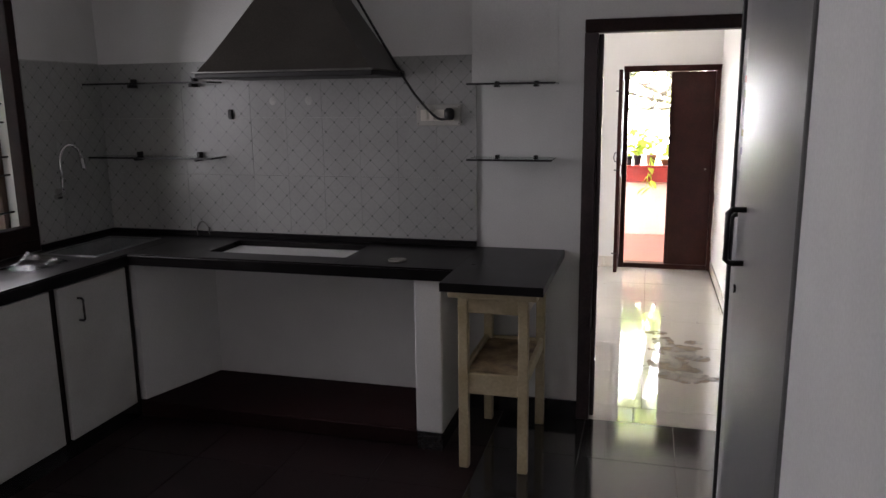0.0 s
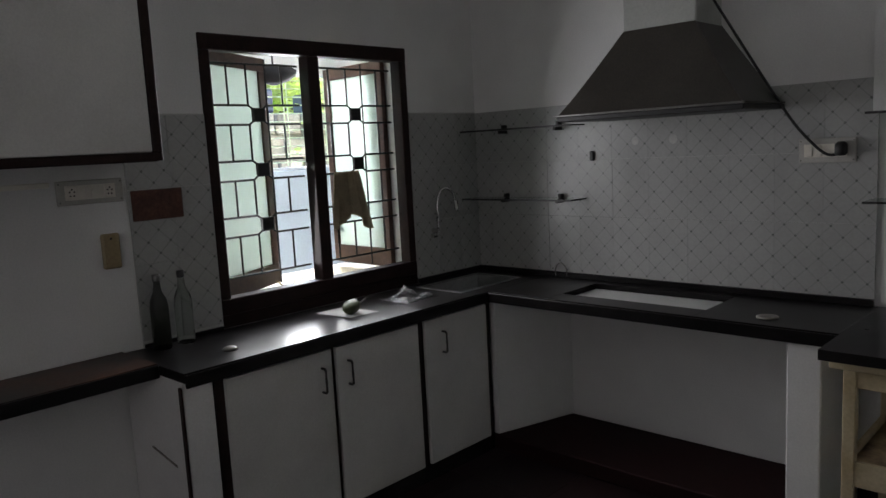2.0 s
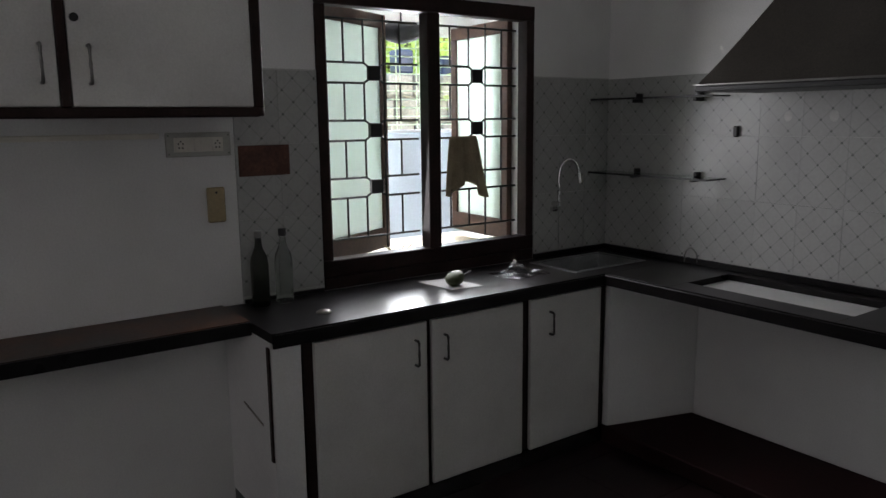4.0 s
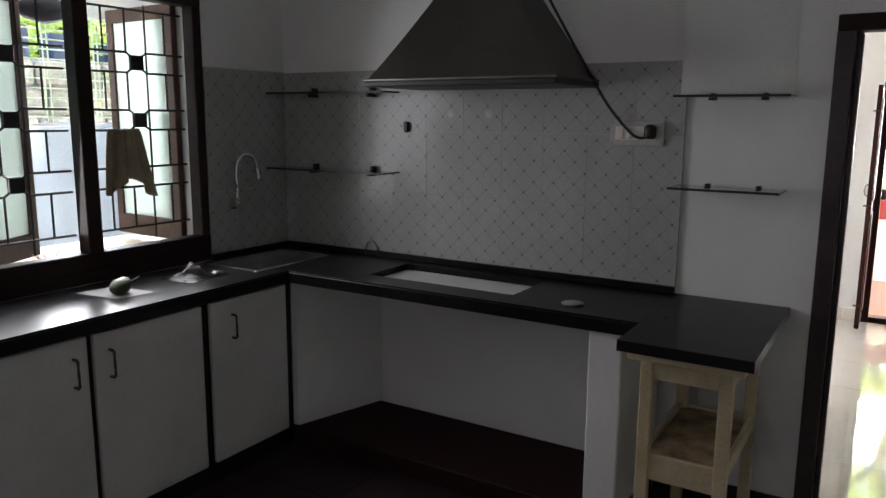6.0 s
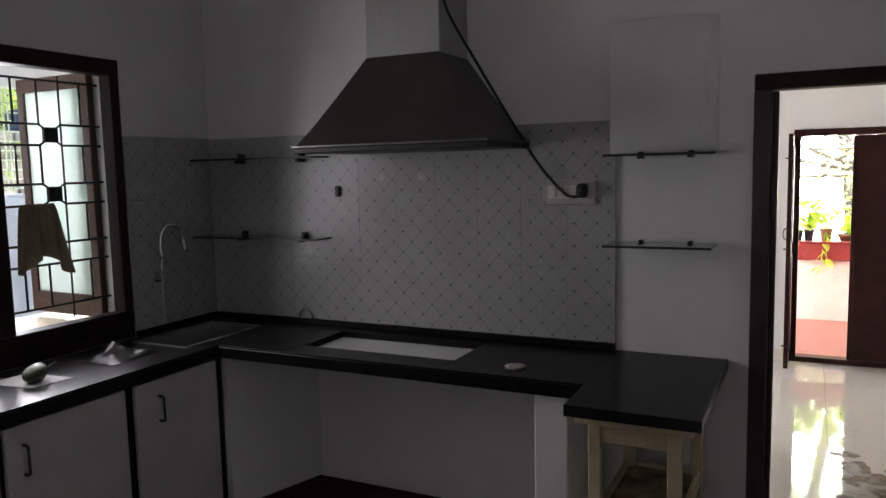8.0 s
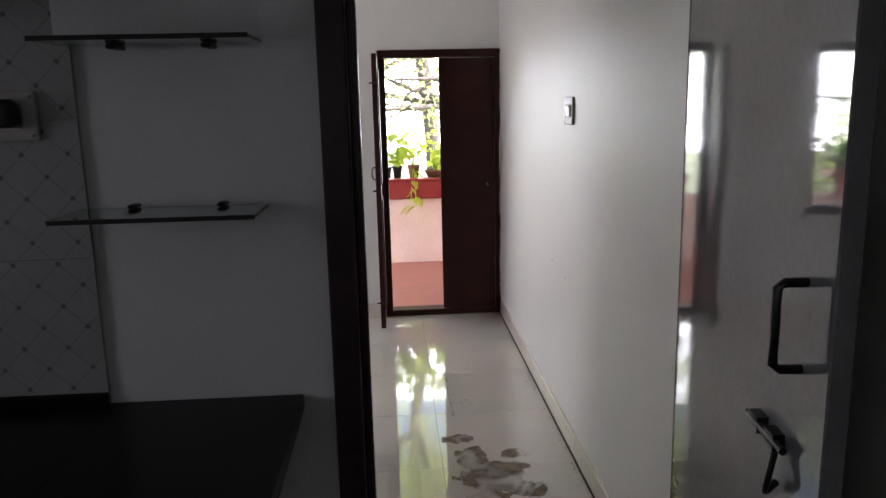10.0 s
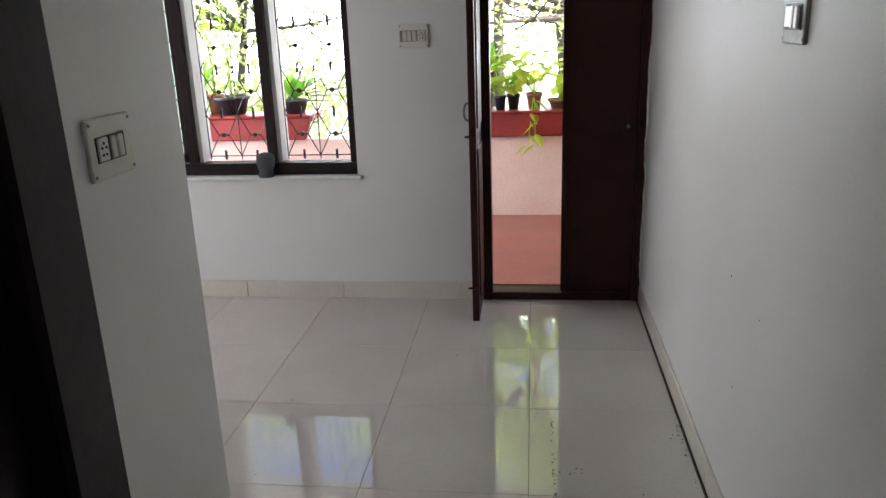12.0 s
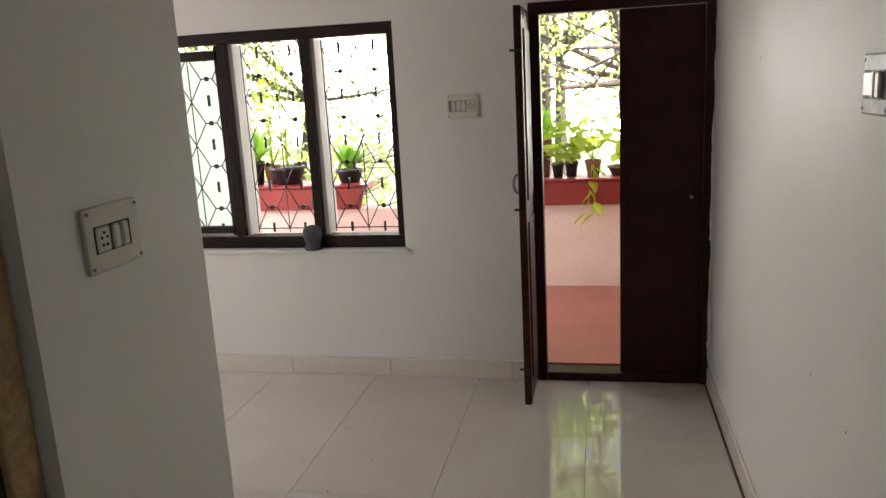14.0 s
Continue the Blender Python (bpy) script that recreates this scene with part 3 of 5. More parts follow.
switchboard((2.085, 4.985, 1.616), 0, 0.24, 0.11, ((-0.07, "switch"), (-0.03, "switch"), (0.06, "socket")), "dull white socket board on lattice tiles", M_oldplate)

# small carved head on the hall sill
hd = bmesh.new()
lathe([(0.045, 0), (0.05, 0.01), (0.04, 0.03), (0.048, 0.06), (0.055, 0.09), (0.05, 0.12), (0.03, 0.135), (0.01, 0.14)], (1.66, 8.80, 0.748), hd)
tagged(part("stone_ornament", hd, material("grey carved stone", (0.10, 0.11, 0.11), 0.8, 0, 20, 0.2, 80, 0.4)), "small grey carved stone bust on the window sill", "ornament")

# skirtings in the hall
sk = structure("baseboard", box((2.2, 8.812, 0.0), (2.201, 8.8125, 0.001)), M_skirt, "cream tile skirting along the hall walls", "baseboard")


def skirting(x0, x1, y):
    part("skirting_tile", box((x0 + 0.002, y - 0.012, 0.0), (x1 - 0.002, y, 0.105), 0.002), M_skirt, sk)


x = 2.88
while x > -0.7:
    nx = {2.88: 2.76, 2.76: 2.06}.get(round(x, 2), x - 0.6)
    skirting(max(nx, -0.79), x, 8.82)
    x = nx
y = 5.21
while y < 8.78:
    part("skirting_tile", box((3.778, y + 0.002, 0), (3.79, min(y + 0.6, 8.79) - 0.002, 0.10), 0.002), M_skirt, sk)
    y += 0.6
part("floor_gap", box((3.7735, 5.25, -0.002), (3.7775, 8.78, 0.0015)), M_soil, sk, "dark dirt line under the skirting")
part("skirting_tile", box((2.2, 6.08, 0), (2.212, 6.70, 0.10), 0.002), M_skirt, sk)
settle(sk)

rnd = random.Random(4)
# mud smear on the hall floor: a torn film of dried mud, thick and thin
blots = ((3.27, 6.62, 0.08, 0.05), (3.51, 6.45, 0.07, 0.06), (3.30, 6.42, 0.08, 0.13), (3.36, 6.22, 0.14, 0.15), (3.34, 5.98, 0.15, 0.18), (3.29, 5.80, 0.11, 0.13),
         (3.40, 5.74, 0.17, 0.09), (3.50, 6.12, 0.09, 0.08), (3.42, 6.33, 0.12, 0.05), (3.62, 5.74, 0.12, 0.04), (3.45, 5.88, 0.10, 0.06), (3.75, 5.67, 0.03, 0.03))
bm = bmesh.new()
STEP = 0.005
grid = {}


def mud(x, y):
    body = max(1 - math.hypot((x - a) / u, (y - b) / v) for a, b, u, v in blots)
    tear = noise.noise((x * 9 + y * 4 + 1.5 * noise.noise((x * 5, y * 5, 9)), y * 7 - x * 5, 0.3)) + 0.6 * noise.noise((x * 34, y * 26, 2.3)) + 0.3 * noise.noise((x * 90, y * 90, 4))
    return body + 0.40 * tear > 0.03


for i in range(128):
    for k in range(215):
        x, y = 3.14 + STEP * i, 5.62 + STEP * k
        if mud(x, y):
            c = []
            for a, b in ((i, k), (i + 1, k), (i + 1, k + 1), (i, k + 1)):
                if (a, b) not in grid:
                    grid[a, b] = bm.verts.new((3.14 + STEP * a + 0.0015 * noise.noise((a * 0.9, b, 1)), 5.62 + STEP * b + 0.0015 * noise.noise((a, b * 0.9, 3)), 0.0014 + 0.0004 * noise.noise((a * 0.3, b * 0.3, 7))))
                c.append(grid[a, b])
            bm.faces.new(c)
tagged(part("mud_smear", bm, M_stain), "dried brown mud smear on the cream floor", "stain", kind="stuff")


# flecks of dirt swept along the hall floor and scuffs on the wall
bm = bmesh.new()
for cx, cy, ln, wd, way, n in ((3.26, 7.18, 0.28, 0.006, 1.57, 60), (3.745, 7.38, 0.06, 0.012, 1.2, 16), (3.57, 6.96, 0.02, 0.02, 0.3, 3), (3.31, 7.07, 0.06, 0.03, 0.4, 9), (3.755, 6.6, 0.9, 0.006, 1.57, 70), (2.4, 7.6, 0.9, 0.6, 0.2, 14)):
    for k in range(n):
        u, v = rnd.uniform(-1, 1), rnd.uniform(-1, 1)
        x, y = cx + ln * u * math.cos(way) - wd * v * math.sin(way), cy + ln * u * math.sin(way) + wd * v * math.cos(way)
        r = rnd.uniform(0.0012, 0.0042)
        turn, thin = rnd.uniform(0, 6.28), rnd.uniform(0.25, 0.9)
        ring = []
        for j in range(6):
            a = 1.047 * j
            px, py = r * math.cos(a) * 1.6, r * math.sin(a) * thin
            ring.append(bm.verts.new((x + px * math.cos(turn) - py * math.sin(turn), y + px * math.sin(turn) + py * math.cos(turn), 0.0009 + 0.000004 * k)))
        bm.faces.new(ring)
tagged(part("floor_dirt", bm, M_soil), "dark flecks of dirt on the cream floor", "dirt", kind="stuff")
bm = bmesh.new()
for y, z in ((6.949, 0.807), (6.645, 0.787), (6.84, 0.485), (7.754, 1.649), (6.317, 1.708)):
    rod((3.7895, y, z), (3.7875, y, z), rnd.uniform(0.0022, 0.0036), bm, 6)
tagged(part("wall_marks", bm, M_dust), "small scuffs and nail marks on the wall", "marks", kind="stuff")


# ---- kitchen: window ----
kw = thing("window_1", (-0.05, 3.76, 0.99), "dark-framed kitchen window with iron grille and open shutters", "window", kind="structure")
part("frame_rail", box((-0.07, 3.115, 2.212), (0.012, 4.405, 2.286), 0.004), M_dark, kw)
part("frame_rail", box((-0.07, 3.115, 0.985), (0.012, 4.405, 1.062), 0.004), M_dark, kw)
part("apron_board", box((-0.004, 3.116, 0.926), (0.0115, 4.404, 0.9845), 0.003), M_dark, kw)
for y0, y1 in ((3.115, 3.168), (3.712, 3.785), (4.352, 4.405)):
    part("frame_post", box((-0.068, y0, 1.062), (0.010, y1, 2.212), 0.004), M_dark, kw)


def kitchen_grille(y0, y1, sq, squares, short):
    """Square-bar grille: rails in close pairs that part round a small square plate."""
    x, bm = -0.085, bmesh.new()
    r = 0.0055
    zs = [1.09, 1.336, 1.430, 1.608, 1.702, 1.877, 1.971, 2.19]
    for a, b in ((1, 2), (3, 4), (5, 6)):
        za, zb = zs[a], zs[b]
        if a in squares:
            zm = (za + zb) / 2
            for z, s in ((za, 1), (zb, -1)):
                for p, q in (((y0, z), (sq - 0.055, z)), ((sq - 0.055, z), (sq - 0.028, zm - s * 0.028)), ((sq + 0.028, zm - s * 0.028), (sq + 0.055, z)), ((sq + 0.055, z), (y1, z))):
                    rod((x, *p), (x, *q), r, bm, 6)
        else:
            for z in (za, zb):
                rod((x, y0, z), (x, y1, z), r, bm, 6)
    for z in (1.14, 2.168):
        rod((x, y0, z), (x, y1, z), r, bm, 6)
    cells = [(1.14, zs[1]), (zs[2], zs[3]), (zs[4], zs[5]), (zs[6], 2.168)]
    for z0, z1 in cells:
        for y in (sq - 0.055, *short):
            rod((x, y, z0), (x, y, z1), r, bm, 6)
    rod((x, sq + 0.055, 1.075), (x, sq + 0.055, 2.195), r * 0.9, bm, 6)
    g = part("grille", bm, M_iron, kw, "black iron bar grille")
    for a, b in ((1, 2), (3, 4), (5, 6)):
        if a in squares:
            zm = (zs[a] + zs[b]) / 2
            part("square_plate", box((x - 0.012, sq - 0.034, zm - 0.034), (x + 0.012, sq + 0.034, zm + 0.034), 0.003), M_iron, g)


kitchen_grille(3.168, 3.712, 3.462, (1, 3, 5), (3.30, 3.61))
kitchen_grille(3.785, 4.352, 4.085, (3, 5), (3.91, 4.25))


def shutter(hinge, angle, w, z0, z1):
    """A window shutter leaf: brown frame round a pale board, hinged at one upright edge."""
    s = part("shutter", box((0, -0.018, z0), (w, 0.018, z0 + 0.11), 0.003), M_wood, None, "open shutter leaf")
    s.parent = kw
    rest = [box((0, -0.018, z1 - 0.07), (w, 0.018, z1), 0.003), box((0, -0.018, z0 + 0.11), (0.055, 0.018, z1 - 0.07), 0.003), box((w - 0.055, -0.018, z0 + 0.11), (w, 0.018, z1 - 0.07), 0.003)]
    for b in rest:
        part("stile", b, M_wood, s)
    part("board", box((0.055, -0.006, z0 + 0.11), (w - 0.055, 0.006, z1 - 0.07)), M_pane, s)
    return s


s1 = shutter((-0.12, 3.175), 0, 0.60, 1.02, 2.24)
s2 = shutter((-0.12, 4.35), 0, 0.56, 1.02, 2.24)
settle(kw)
inv = kw.matrix_world.inverted()
s1.matrix_parent_inverse = inv
s2.matrix_parent_inverse = inv
s1.matrix_basis = pose(-0.125, 3.16, 0, 0, 0, 116)
s2.matrix_basis = pose(-0.16, 4.375, 0, 0, 0, 178)

# cream cloth hung over the grille
bm = bmesh.new()
rows = []
for j in range(15):
    v = j / 14
    row = []
    for i in range(25):
        u = i / 24
        wide = 0.085 + 0.055 * v ** 0.7
        yy = 3.975 + (u - 0.5) * 2 * wide + 0.02 * v
        fold = 0.014 * math.sin(u * 19 + 0.6) * (0.3 + v) + 0.006 * math.sin(u * 41 + v * 3)
        low = 1.615 - v * (0.275 + 0.035 * math.sin(u * 7 + 1) + (0.02 if u > 0.8 else 0))
        row.append(bm.verts.new((-0.062 + fold, yy, low)))
    rows.append(row)
for a, b in zip(rows, rows[1:]):
    for i in range(24):
        f = bm.faces.new((a[i], a[i + 1], b[i + 1], b[i]))
        f.smooth = True
cl = tagged(part("cloth", bm, M_cloth), "cream kitchen cloth hanging on the window grille", "cloth")
so = cl.modifiers.new("thickness", "SOLIDIFY")
so.thickness = 0.004

# utility space outside the kitchen window
structure("floor_utility", box((-2.1, 1.8, -0.1), (-0.30, 6.3, 0.0)), M_concrete, "cement floor of the utility space", "floor")
structure("ceiling_utility", box((-2.1, 1.8, 2.62), (-0.30, 6.3, 2.74)), M_ceil, "white ceiling of the utility space", "ceiling")
bm = box((-2.1, 1.8, 0), (-1.95, 4.05, 2.62))
box((-2.1, 4.05, 0), (-1.95, 5.75, 1.62), bm=bm)
box((-2.1, 4.05, 2.36), (-1.95, 5.75, 2.62), bm=bm)
box((-2.1, 5.75, 0), (-1.95, 6.3, 2.62), bm=bm)
box((-1.95, 6.15, 0), (-0.3, 6.3, 2.62), bm=bm)
box((-1.95, 1.8, 0), (-0.3, 1.95, 2.62), bm=bm)
structure("wall_utility", bm, M_ceil, "white wall of the utility space with a grilled opening", "wall")
ug = thing("utility_grille", (-2.02, 4.9, 1.62), "pale green iron grille in the utility opening", "grille")
for k in range(1, 9):
    for d in (0.0, 0.035):
        part("bar", rod((-2.02, 4.03 + d + 0.19 * k, 1.63), (-2.02, 4.03 + d + 0.19 * k, 2.35), 0.006, n=6), M_greenpaint, ug)
for k in range(11):
    part("rail", rod((-2.02, 4.06, 1.66 + 0.066 * k), (-2.02, 5.74, 1.66 + 0.066 * k), 0.005, n=6), M_greenpaint, ug)
settle(ug)
tagged(part("hanging_sheet", box((-1.93, 4.1, 0.35), (-1.90, 5.7, 1.60), 0.01), M_bluebox), "pale blue-white sheet hanging on the utility wall", "sheet")
lg = structure("window_sill_kitchen", box((-0.78, 3.0, 0.93), (-0.115, 4.5, 0.985), 0.006), M_cream, "pale ledge slab outside the kitchen window", "sill")
bm = bmesh.new()
for k in range(7):
    a = rnd.uniform(0, 6.28)
    rod((-0.22, 3.66, 0.99), (-0.22 + 0.07 * math.cos(a), 3.66 + 0.08 * math.sin(a), 1.03 + 0.03 * rnd.random()), 0.006, bm, 5, 0.002)
tagged(part("dried_leaf", bm, M_tan), "dried brown leaf lying on the window ledge", "leaf")
bm = lathe([(0.02, 0), (0.09, 0.02), (0.14, 0.05), (0.15, 0.09), (0.10, 0.12), (0.03, 0.13)], (-1.0, 4.20, 2.17), n=14)
rod((-1.0, 4.20, 2.30), (-1.0, 4.20, 2.62), 0.006, bm)
tagged(part("hanging_bowl", bm, M_darkcloth), "dark bowl-shaped bundle hanging from the utility ceiling", "bowl")

# ---- kitchen: worktops and cabinets ----
zt, zb = 0.922, 0.882
# worktop along the window, then the hood wall with a hob recess
top = thing("worktop", (1.2, 4.7, zb), "black polished granite worktop with sink and hob cutouts", "worktop")
for lo, hi in (((0.004, 2.635), (0.53, 4.33)), ((0.004, 4.33), (0.10, 4.997)), ((0.10, 4.84), (0.42, 4.997)), ((0.42, 4.33), (0.53, 4.997)), ((0.53, 4.43), (0.92, 4.997)),
               ((0.92, 4.43), (1.70, 4.575)), ((0.92, 4.90), (1.70, 4.997)), ((1.70, 4.43), (2.30, 4.997)), ((2.30, 4.17), (2.752, 4.997))):
    part("slab", box((*lo, zb), (*hi, zt), 0.0012), M_granite, top)
part("edge_nosing", box((0.526, 2.637, 0.862), (0.536, 4.43, 0.915), 0.003), M_granite, top)
part("edge_nosing", box((0.53, 4.422, 0.862), (2.30, 4.432, 0.915), 0.003), M_granite, top)
part("upstand", box((0.004, 4.972, 0.9225), (2.285, 4.9965, 0.952), 0.002), M_granite, top)
part("upstand", box((0.004, 4.41, 0.9225), (0.024, 4.9715, 0.952), 0.002), M_granite, top)
part("upstand", box((0.004, 2.73, 0.9225), (0.020, 3.11, 0.940), 0.002), M_granite, top)
settle(top)
tagged(part("narrow_slab", box((0.004, 0.4, 0.872), (0.335, 2.633, 0.925), 0.004), M_granite), "narrow black stone slab shelf along the wall", "worktop")
tagged(part("worn_slab_facing", box((0.006, 0.5, 0.9265), (0.325, 2.63, 0.930)), M_brownslab), "worn brown stone facing on the slab", "slab")
tagged(part("hob_base", box((0.925, 4.58, 0.875), (1.695, 4.895, 0.893)), M_white), "white marble base inside the hob cutout", "hob base")
# sink bowl
sn = thing("sink", (0.26, 4.58, 0.75), "stainless steel corner sink set in black granite", "sink")
bm = bmesh.new()
for lo, hi in (((0.10, 4.33, 0.74), (0.42, 4.84, 0.748)), ((0.10, 4.33, 0.748), (0.106, 4.84, 0.92)), ((0.414, 4.33, 0.748), (0.42, 4.84, 0.92)), ((0.106, 4.33, 0.748), (0.414, 4.336, 0.92)), ((0.106, 4.834, 0.748), (0.414, 4.84, 0.92))):
    box(lo, hi, bm=bm)
part("bowl", bm, M_steel, sn)
bm = bmesh.new()
for lo, hi in (((0.085, 4.315, 0.9225), (0.435, 4.332, 0.927)), ((0.085, 4.838, 0.9225), (0.435, 4.855, 0.927)), ((0.085, 4.332, 0.9225), (0.102, 4.838, 0.927)), ((0.418, 4.332, 0.9225), (0.435, 4.838, 0.927))):
    box(lo, hi, bm=bm)
part("rim", bm, M_steel, sn)
part("drain", lathe([(0.035, 0), (0.04, 0.003), (0.03, 0.005)], (0.26, 4.58, 0.748)), M_chrome, sn)
settle(sn)
# wall tap with a swan neck
tp = thing("tap", (0.02, 4.557, 1.2), "chrome wall tap with a tall swan neck", "tap")
part("body", rod((0.0, 4.557, 1.225), (0.06, 4.557, 1.225), 0.016, n=14), M_chrome, tp)
part("knob", rod((0.05, 4.542, 1.20), (0.05, 4.507, 1.20), 0.014, n=12), M_chrome, tp)
part("spout", tube(bend([(0.055, 4.557, 1.22), (0.055, 4.557, 1.37), (0.060, 4.569, 1.44), (0.08, 4.602, 1.475), (0.105, 4.642, 1.45), (0.112, 4.657, 1.38)]), 0.009, n=10), M_chrome, tp)
part("nozzle", rod((0.112, 4.657, 1.40), (0.116, 4.661, 1.345), 0.014, n=12), M_chrome, tp)
settle(tp)


def cabinet(y0, y1, doors, label):
    """A base unit on a black plinth with dark rails between white doors."""
    c = thing("base_cabinet", (0.3, (y0 + y1) / 2, 0), label, "cabinet", "base cabinets under the worktop")
    part("body", box((0.006, y0, 0.0), (0.488, y1, 0.860)), M_dark, c)
    part("plinth", box((0.45, y0, 0.0), (0.497, y1, 0.09)), M_kadappa, c)
    for a, b, hy in doors:
        d = part("door", box((0.489, a, 0.092), (0.512, b, 0.85), 0.003), M_lam, c, "white laminate door")
        pull((0.512, hy, 0.72), (0.03, 0, 0), 0.11, d, M_pull, 0.006)
    return settle(c)


cabinet(2.775, 3.905, ((2.815, 3.345, 3.285), (3.372, 3.895, 3.437)), "white two-door base cabinet with dark edging")
cabinet(3.908, 4.475, ((3.945, 4.425, 4.068),), "white single-door base cabinet with dark edging")
bm = box((0.006, 2.635, 0.09), (0.505, 2.762, 0.880), 0.004)
tagged(part("worktop_pier", bm, M_wall), "white plastered pier holding the worktop", "pier")
part("pier_skirting", box((0.006, 2.638, 0.0), (0.500, 2.758, 0.09)), M_kadappa, bpy.data.objects["worktop_pier"])
bm = prism([(0.49, 4.478), (0.528, 4.478), (0.685, 4.995), (0.50, 4.995)], 0.09, 0.880)
tagged(part("return_wall", bm, M_wall), "white plastered side panel under the worktop", "panel")
tagged(part("back_pier", box((2.10, 4.44, 0.09), (2.235, 4.995, 0.880), 0.006), M_wall), "white plastered pier under the worktop end", "pier")
part("pier_skirting", box((2.103, 4.443, 0), (2.232, 4.995, 0.09)), M_kadappa, bpy.data.objects["back_pier"])
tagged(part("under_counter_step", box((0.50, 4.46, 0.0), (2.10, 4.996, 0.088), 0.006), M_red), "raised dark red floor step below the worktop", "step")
bb = structure("baseboard_kitchen", box((2.236, 4.985, 0.0), (2.829, 4.999, 0.095), 0.002), M_kadappa, "black stone skirting of the kitchen", "baseboard")
part("skirting_piece", box((3.40, -1.5, 0), (3.4145, 2.19, 0.1), 0.002), M_kadappa, bb)
part("edge_strip", box((0.484, 2.626, 0.40), (0.507, 2.6345, 0.862), 0.002), M_dark, bpy.data.objects["worktop_pier"], "dark painted strip on the pier edge")
part("scratch_strip", rod((0.20, 2.635, 0.555), (0.40, 2.635, 0.52), 0.005), M_dust, bpy.data.objects["worktop_pier"])

# wall cabinet over the narrow slab
wc = thing("wall_cabinet", (0.2, 2.05, 1.73), "white two-door wall cabinet with dark brown edging", "cabinet")
part("body", box((0.003, 1.32, 1.735), (0.378, 2.698, 2.55)), M_lam, wc)
for lo, hi in (((0.37, 1.32, 1.725), (0.402, 2.705, 1.757)), ((0.37, 2.668, 1.757), (0.402, 2.705, 2.52)), ((0.37, 2.022, 1.757), (0.402, 2.055, 2.52)), ((0.37, 1.32, 2.52), (0.402, 2.705, 2.555)), ((0.37, 1.32, 1.757), (0.402, 1.355, 2.52))):
    part("edging", box(lo, hi, 0.003), M_dark, wc)
part("soffit", box((0.004, 1.32, 1.722), (0.369, 2.70, 1.734)), M_dark, wc)
for a, b, hy in ((1.357, 2.02, 1.972), (2.057, 2.666, 2.114)):
    d = part("door", box((0.378, a, 1.759), (0.398, b, 2.518), 0.002), M_lam, wc, "white laminate door")
    pull((0.398, hy, 1.893), (0.03, 0, 0), 0.12, d, M_nickel, 0.006)
part("lock", rod((0.396, 2.08, 2.04), (0.406, 2.08, 2.04), 0.014, n=12), M_iron, wc)
settle(wc)
cd = part("cable_conduit", box((0.0, 1.0, 1.640), (0.012, 2.42, 1.662), 0.003), M_plate)
tagged(cd, "white plastic cable conduit along the wall", "conduit")
tagged(part("soap_holder", box((0.0, 2.594, 1.289), (0.022, 2.668, 1.436), 0.006), M_old), "yellowed plastic holder on the wall", "holder")
part("screw", rod((0.021, 2.63, 1.415), (0.025, 2.63, 1.415), 0.005), M_iron, bpy.data.objects["soap_holder"])

# faint moulded motifs on two tiles
for x in (1.13, 1.347):
    tm = thing("tile_motif", (x, 4.985, 1.69), "pale raised fruit motif on a wall tile", "ornament", "motifs on the hood wall")
    bm = lathe([(0.030, 0), (0.028, 0.003), (0.016, 0.006), (0.001, 0.007)], (0, 0, 0), n=16)
    bm.transform(Matrix.Translation((x, 4.990, 1.70)) @ Matrix.Rotation(radians(90), 4, "X") @ Matrix.Diagonal((1, 1.15, 1, 1)))
    part("fruit", bm, M_grout, tm)
    for dx, dz in ((-0.018, -0.045), (0.012, -0.05), (0.02, 0.036)):
        bm = lathe([(0.010, 0), (0.008, 0.003), (0.001, 0.004)], (0, 0, 0), n=8)
        bm.transform(Matrix.Translation((x + dx, 4.990, 1.70 + dz)) @ Matrix.Rotation(radians(90), 4, "X") @ Matrix.Rotation(radians(40), 4, "Z") @ Matrix.Diagonal((0.6, 1.5, 1, 1)))
        part("leaf", bm, M_dust, tm)
    settle(tm)

# chimney hood, duct, cable
ho = thing("kitchen_hood", (1.43, 4.75, 1.82), "dark steel pyramid kitchen hood with grey neck", "hood")
bm = bmesh.new()
prof = [(1.838, 0.96, 1.90, 4.50), (1.845, 0.96, 1.90, 4.50)]
for k in range(9):
    t = k / 8
    s = t ** 0.93
    prof.append((1.845 + 0.385 * t, 0.97 + (1.235 - 0.97) * s, 1.89 + (1.60 - 1.89) * s, 4.51 + (4.70 - 4.51) * s))
rings = [[bm.verts.new(p) for p in ((a, yf, z), (b, yf, z), (b, 4.992, z), (a, 4.992, z))] for z, a, b, yf in prof]
for u, v in zip(rings, rings[1:]):
    for k in range(4):
        bm.faces.new((u[k], u[(k + 1) % 4], v[(k + 1) % 4], v[k]))
bm.faces.new(rings[-1])
part("canopy", bm, M_hood, ho)
bm = box((0.962, 4.502, 1.812), (1.898, 4.99, 1.837), 0.004)
part("filter_plate", bm, M_black, ho, "dark greasy filter")
part("rim", box((0.955, 4.494, 1.836), (1.905, 4.504, 1.846), 0.002), M_nickel, ho, "thin bright rim")
part("neck", box((1.232, 4.705, 2.22), (1.602, 4.99, 2.53), 0.006), M_neck, ho)
settle(ho)
pts = bend([(1.485, 4.85, 2.52), (1.50, 4.85, 2.58), (1.53, 4.85, 2.66), (1.545, 4.86, 2.76), (1.53, 4.90, 2.86), (1.52, 4.98, 2.91)], 12)
bm = tube(pts, lambda t: 0.088 + 0.006 * math.sin(t * 170), n=20)
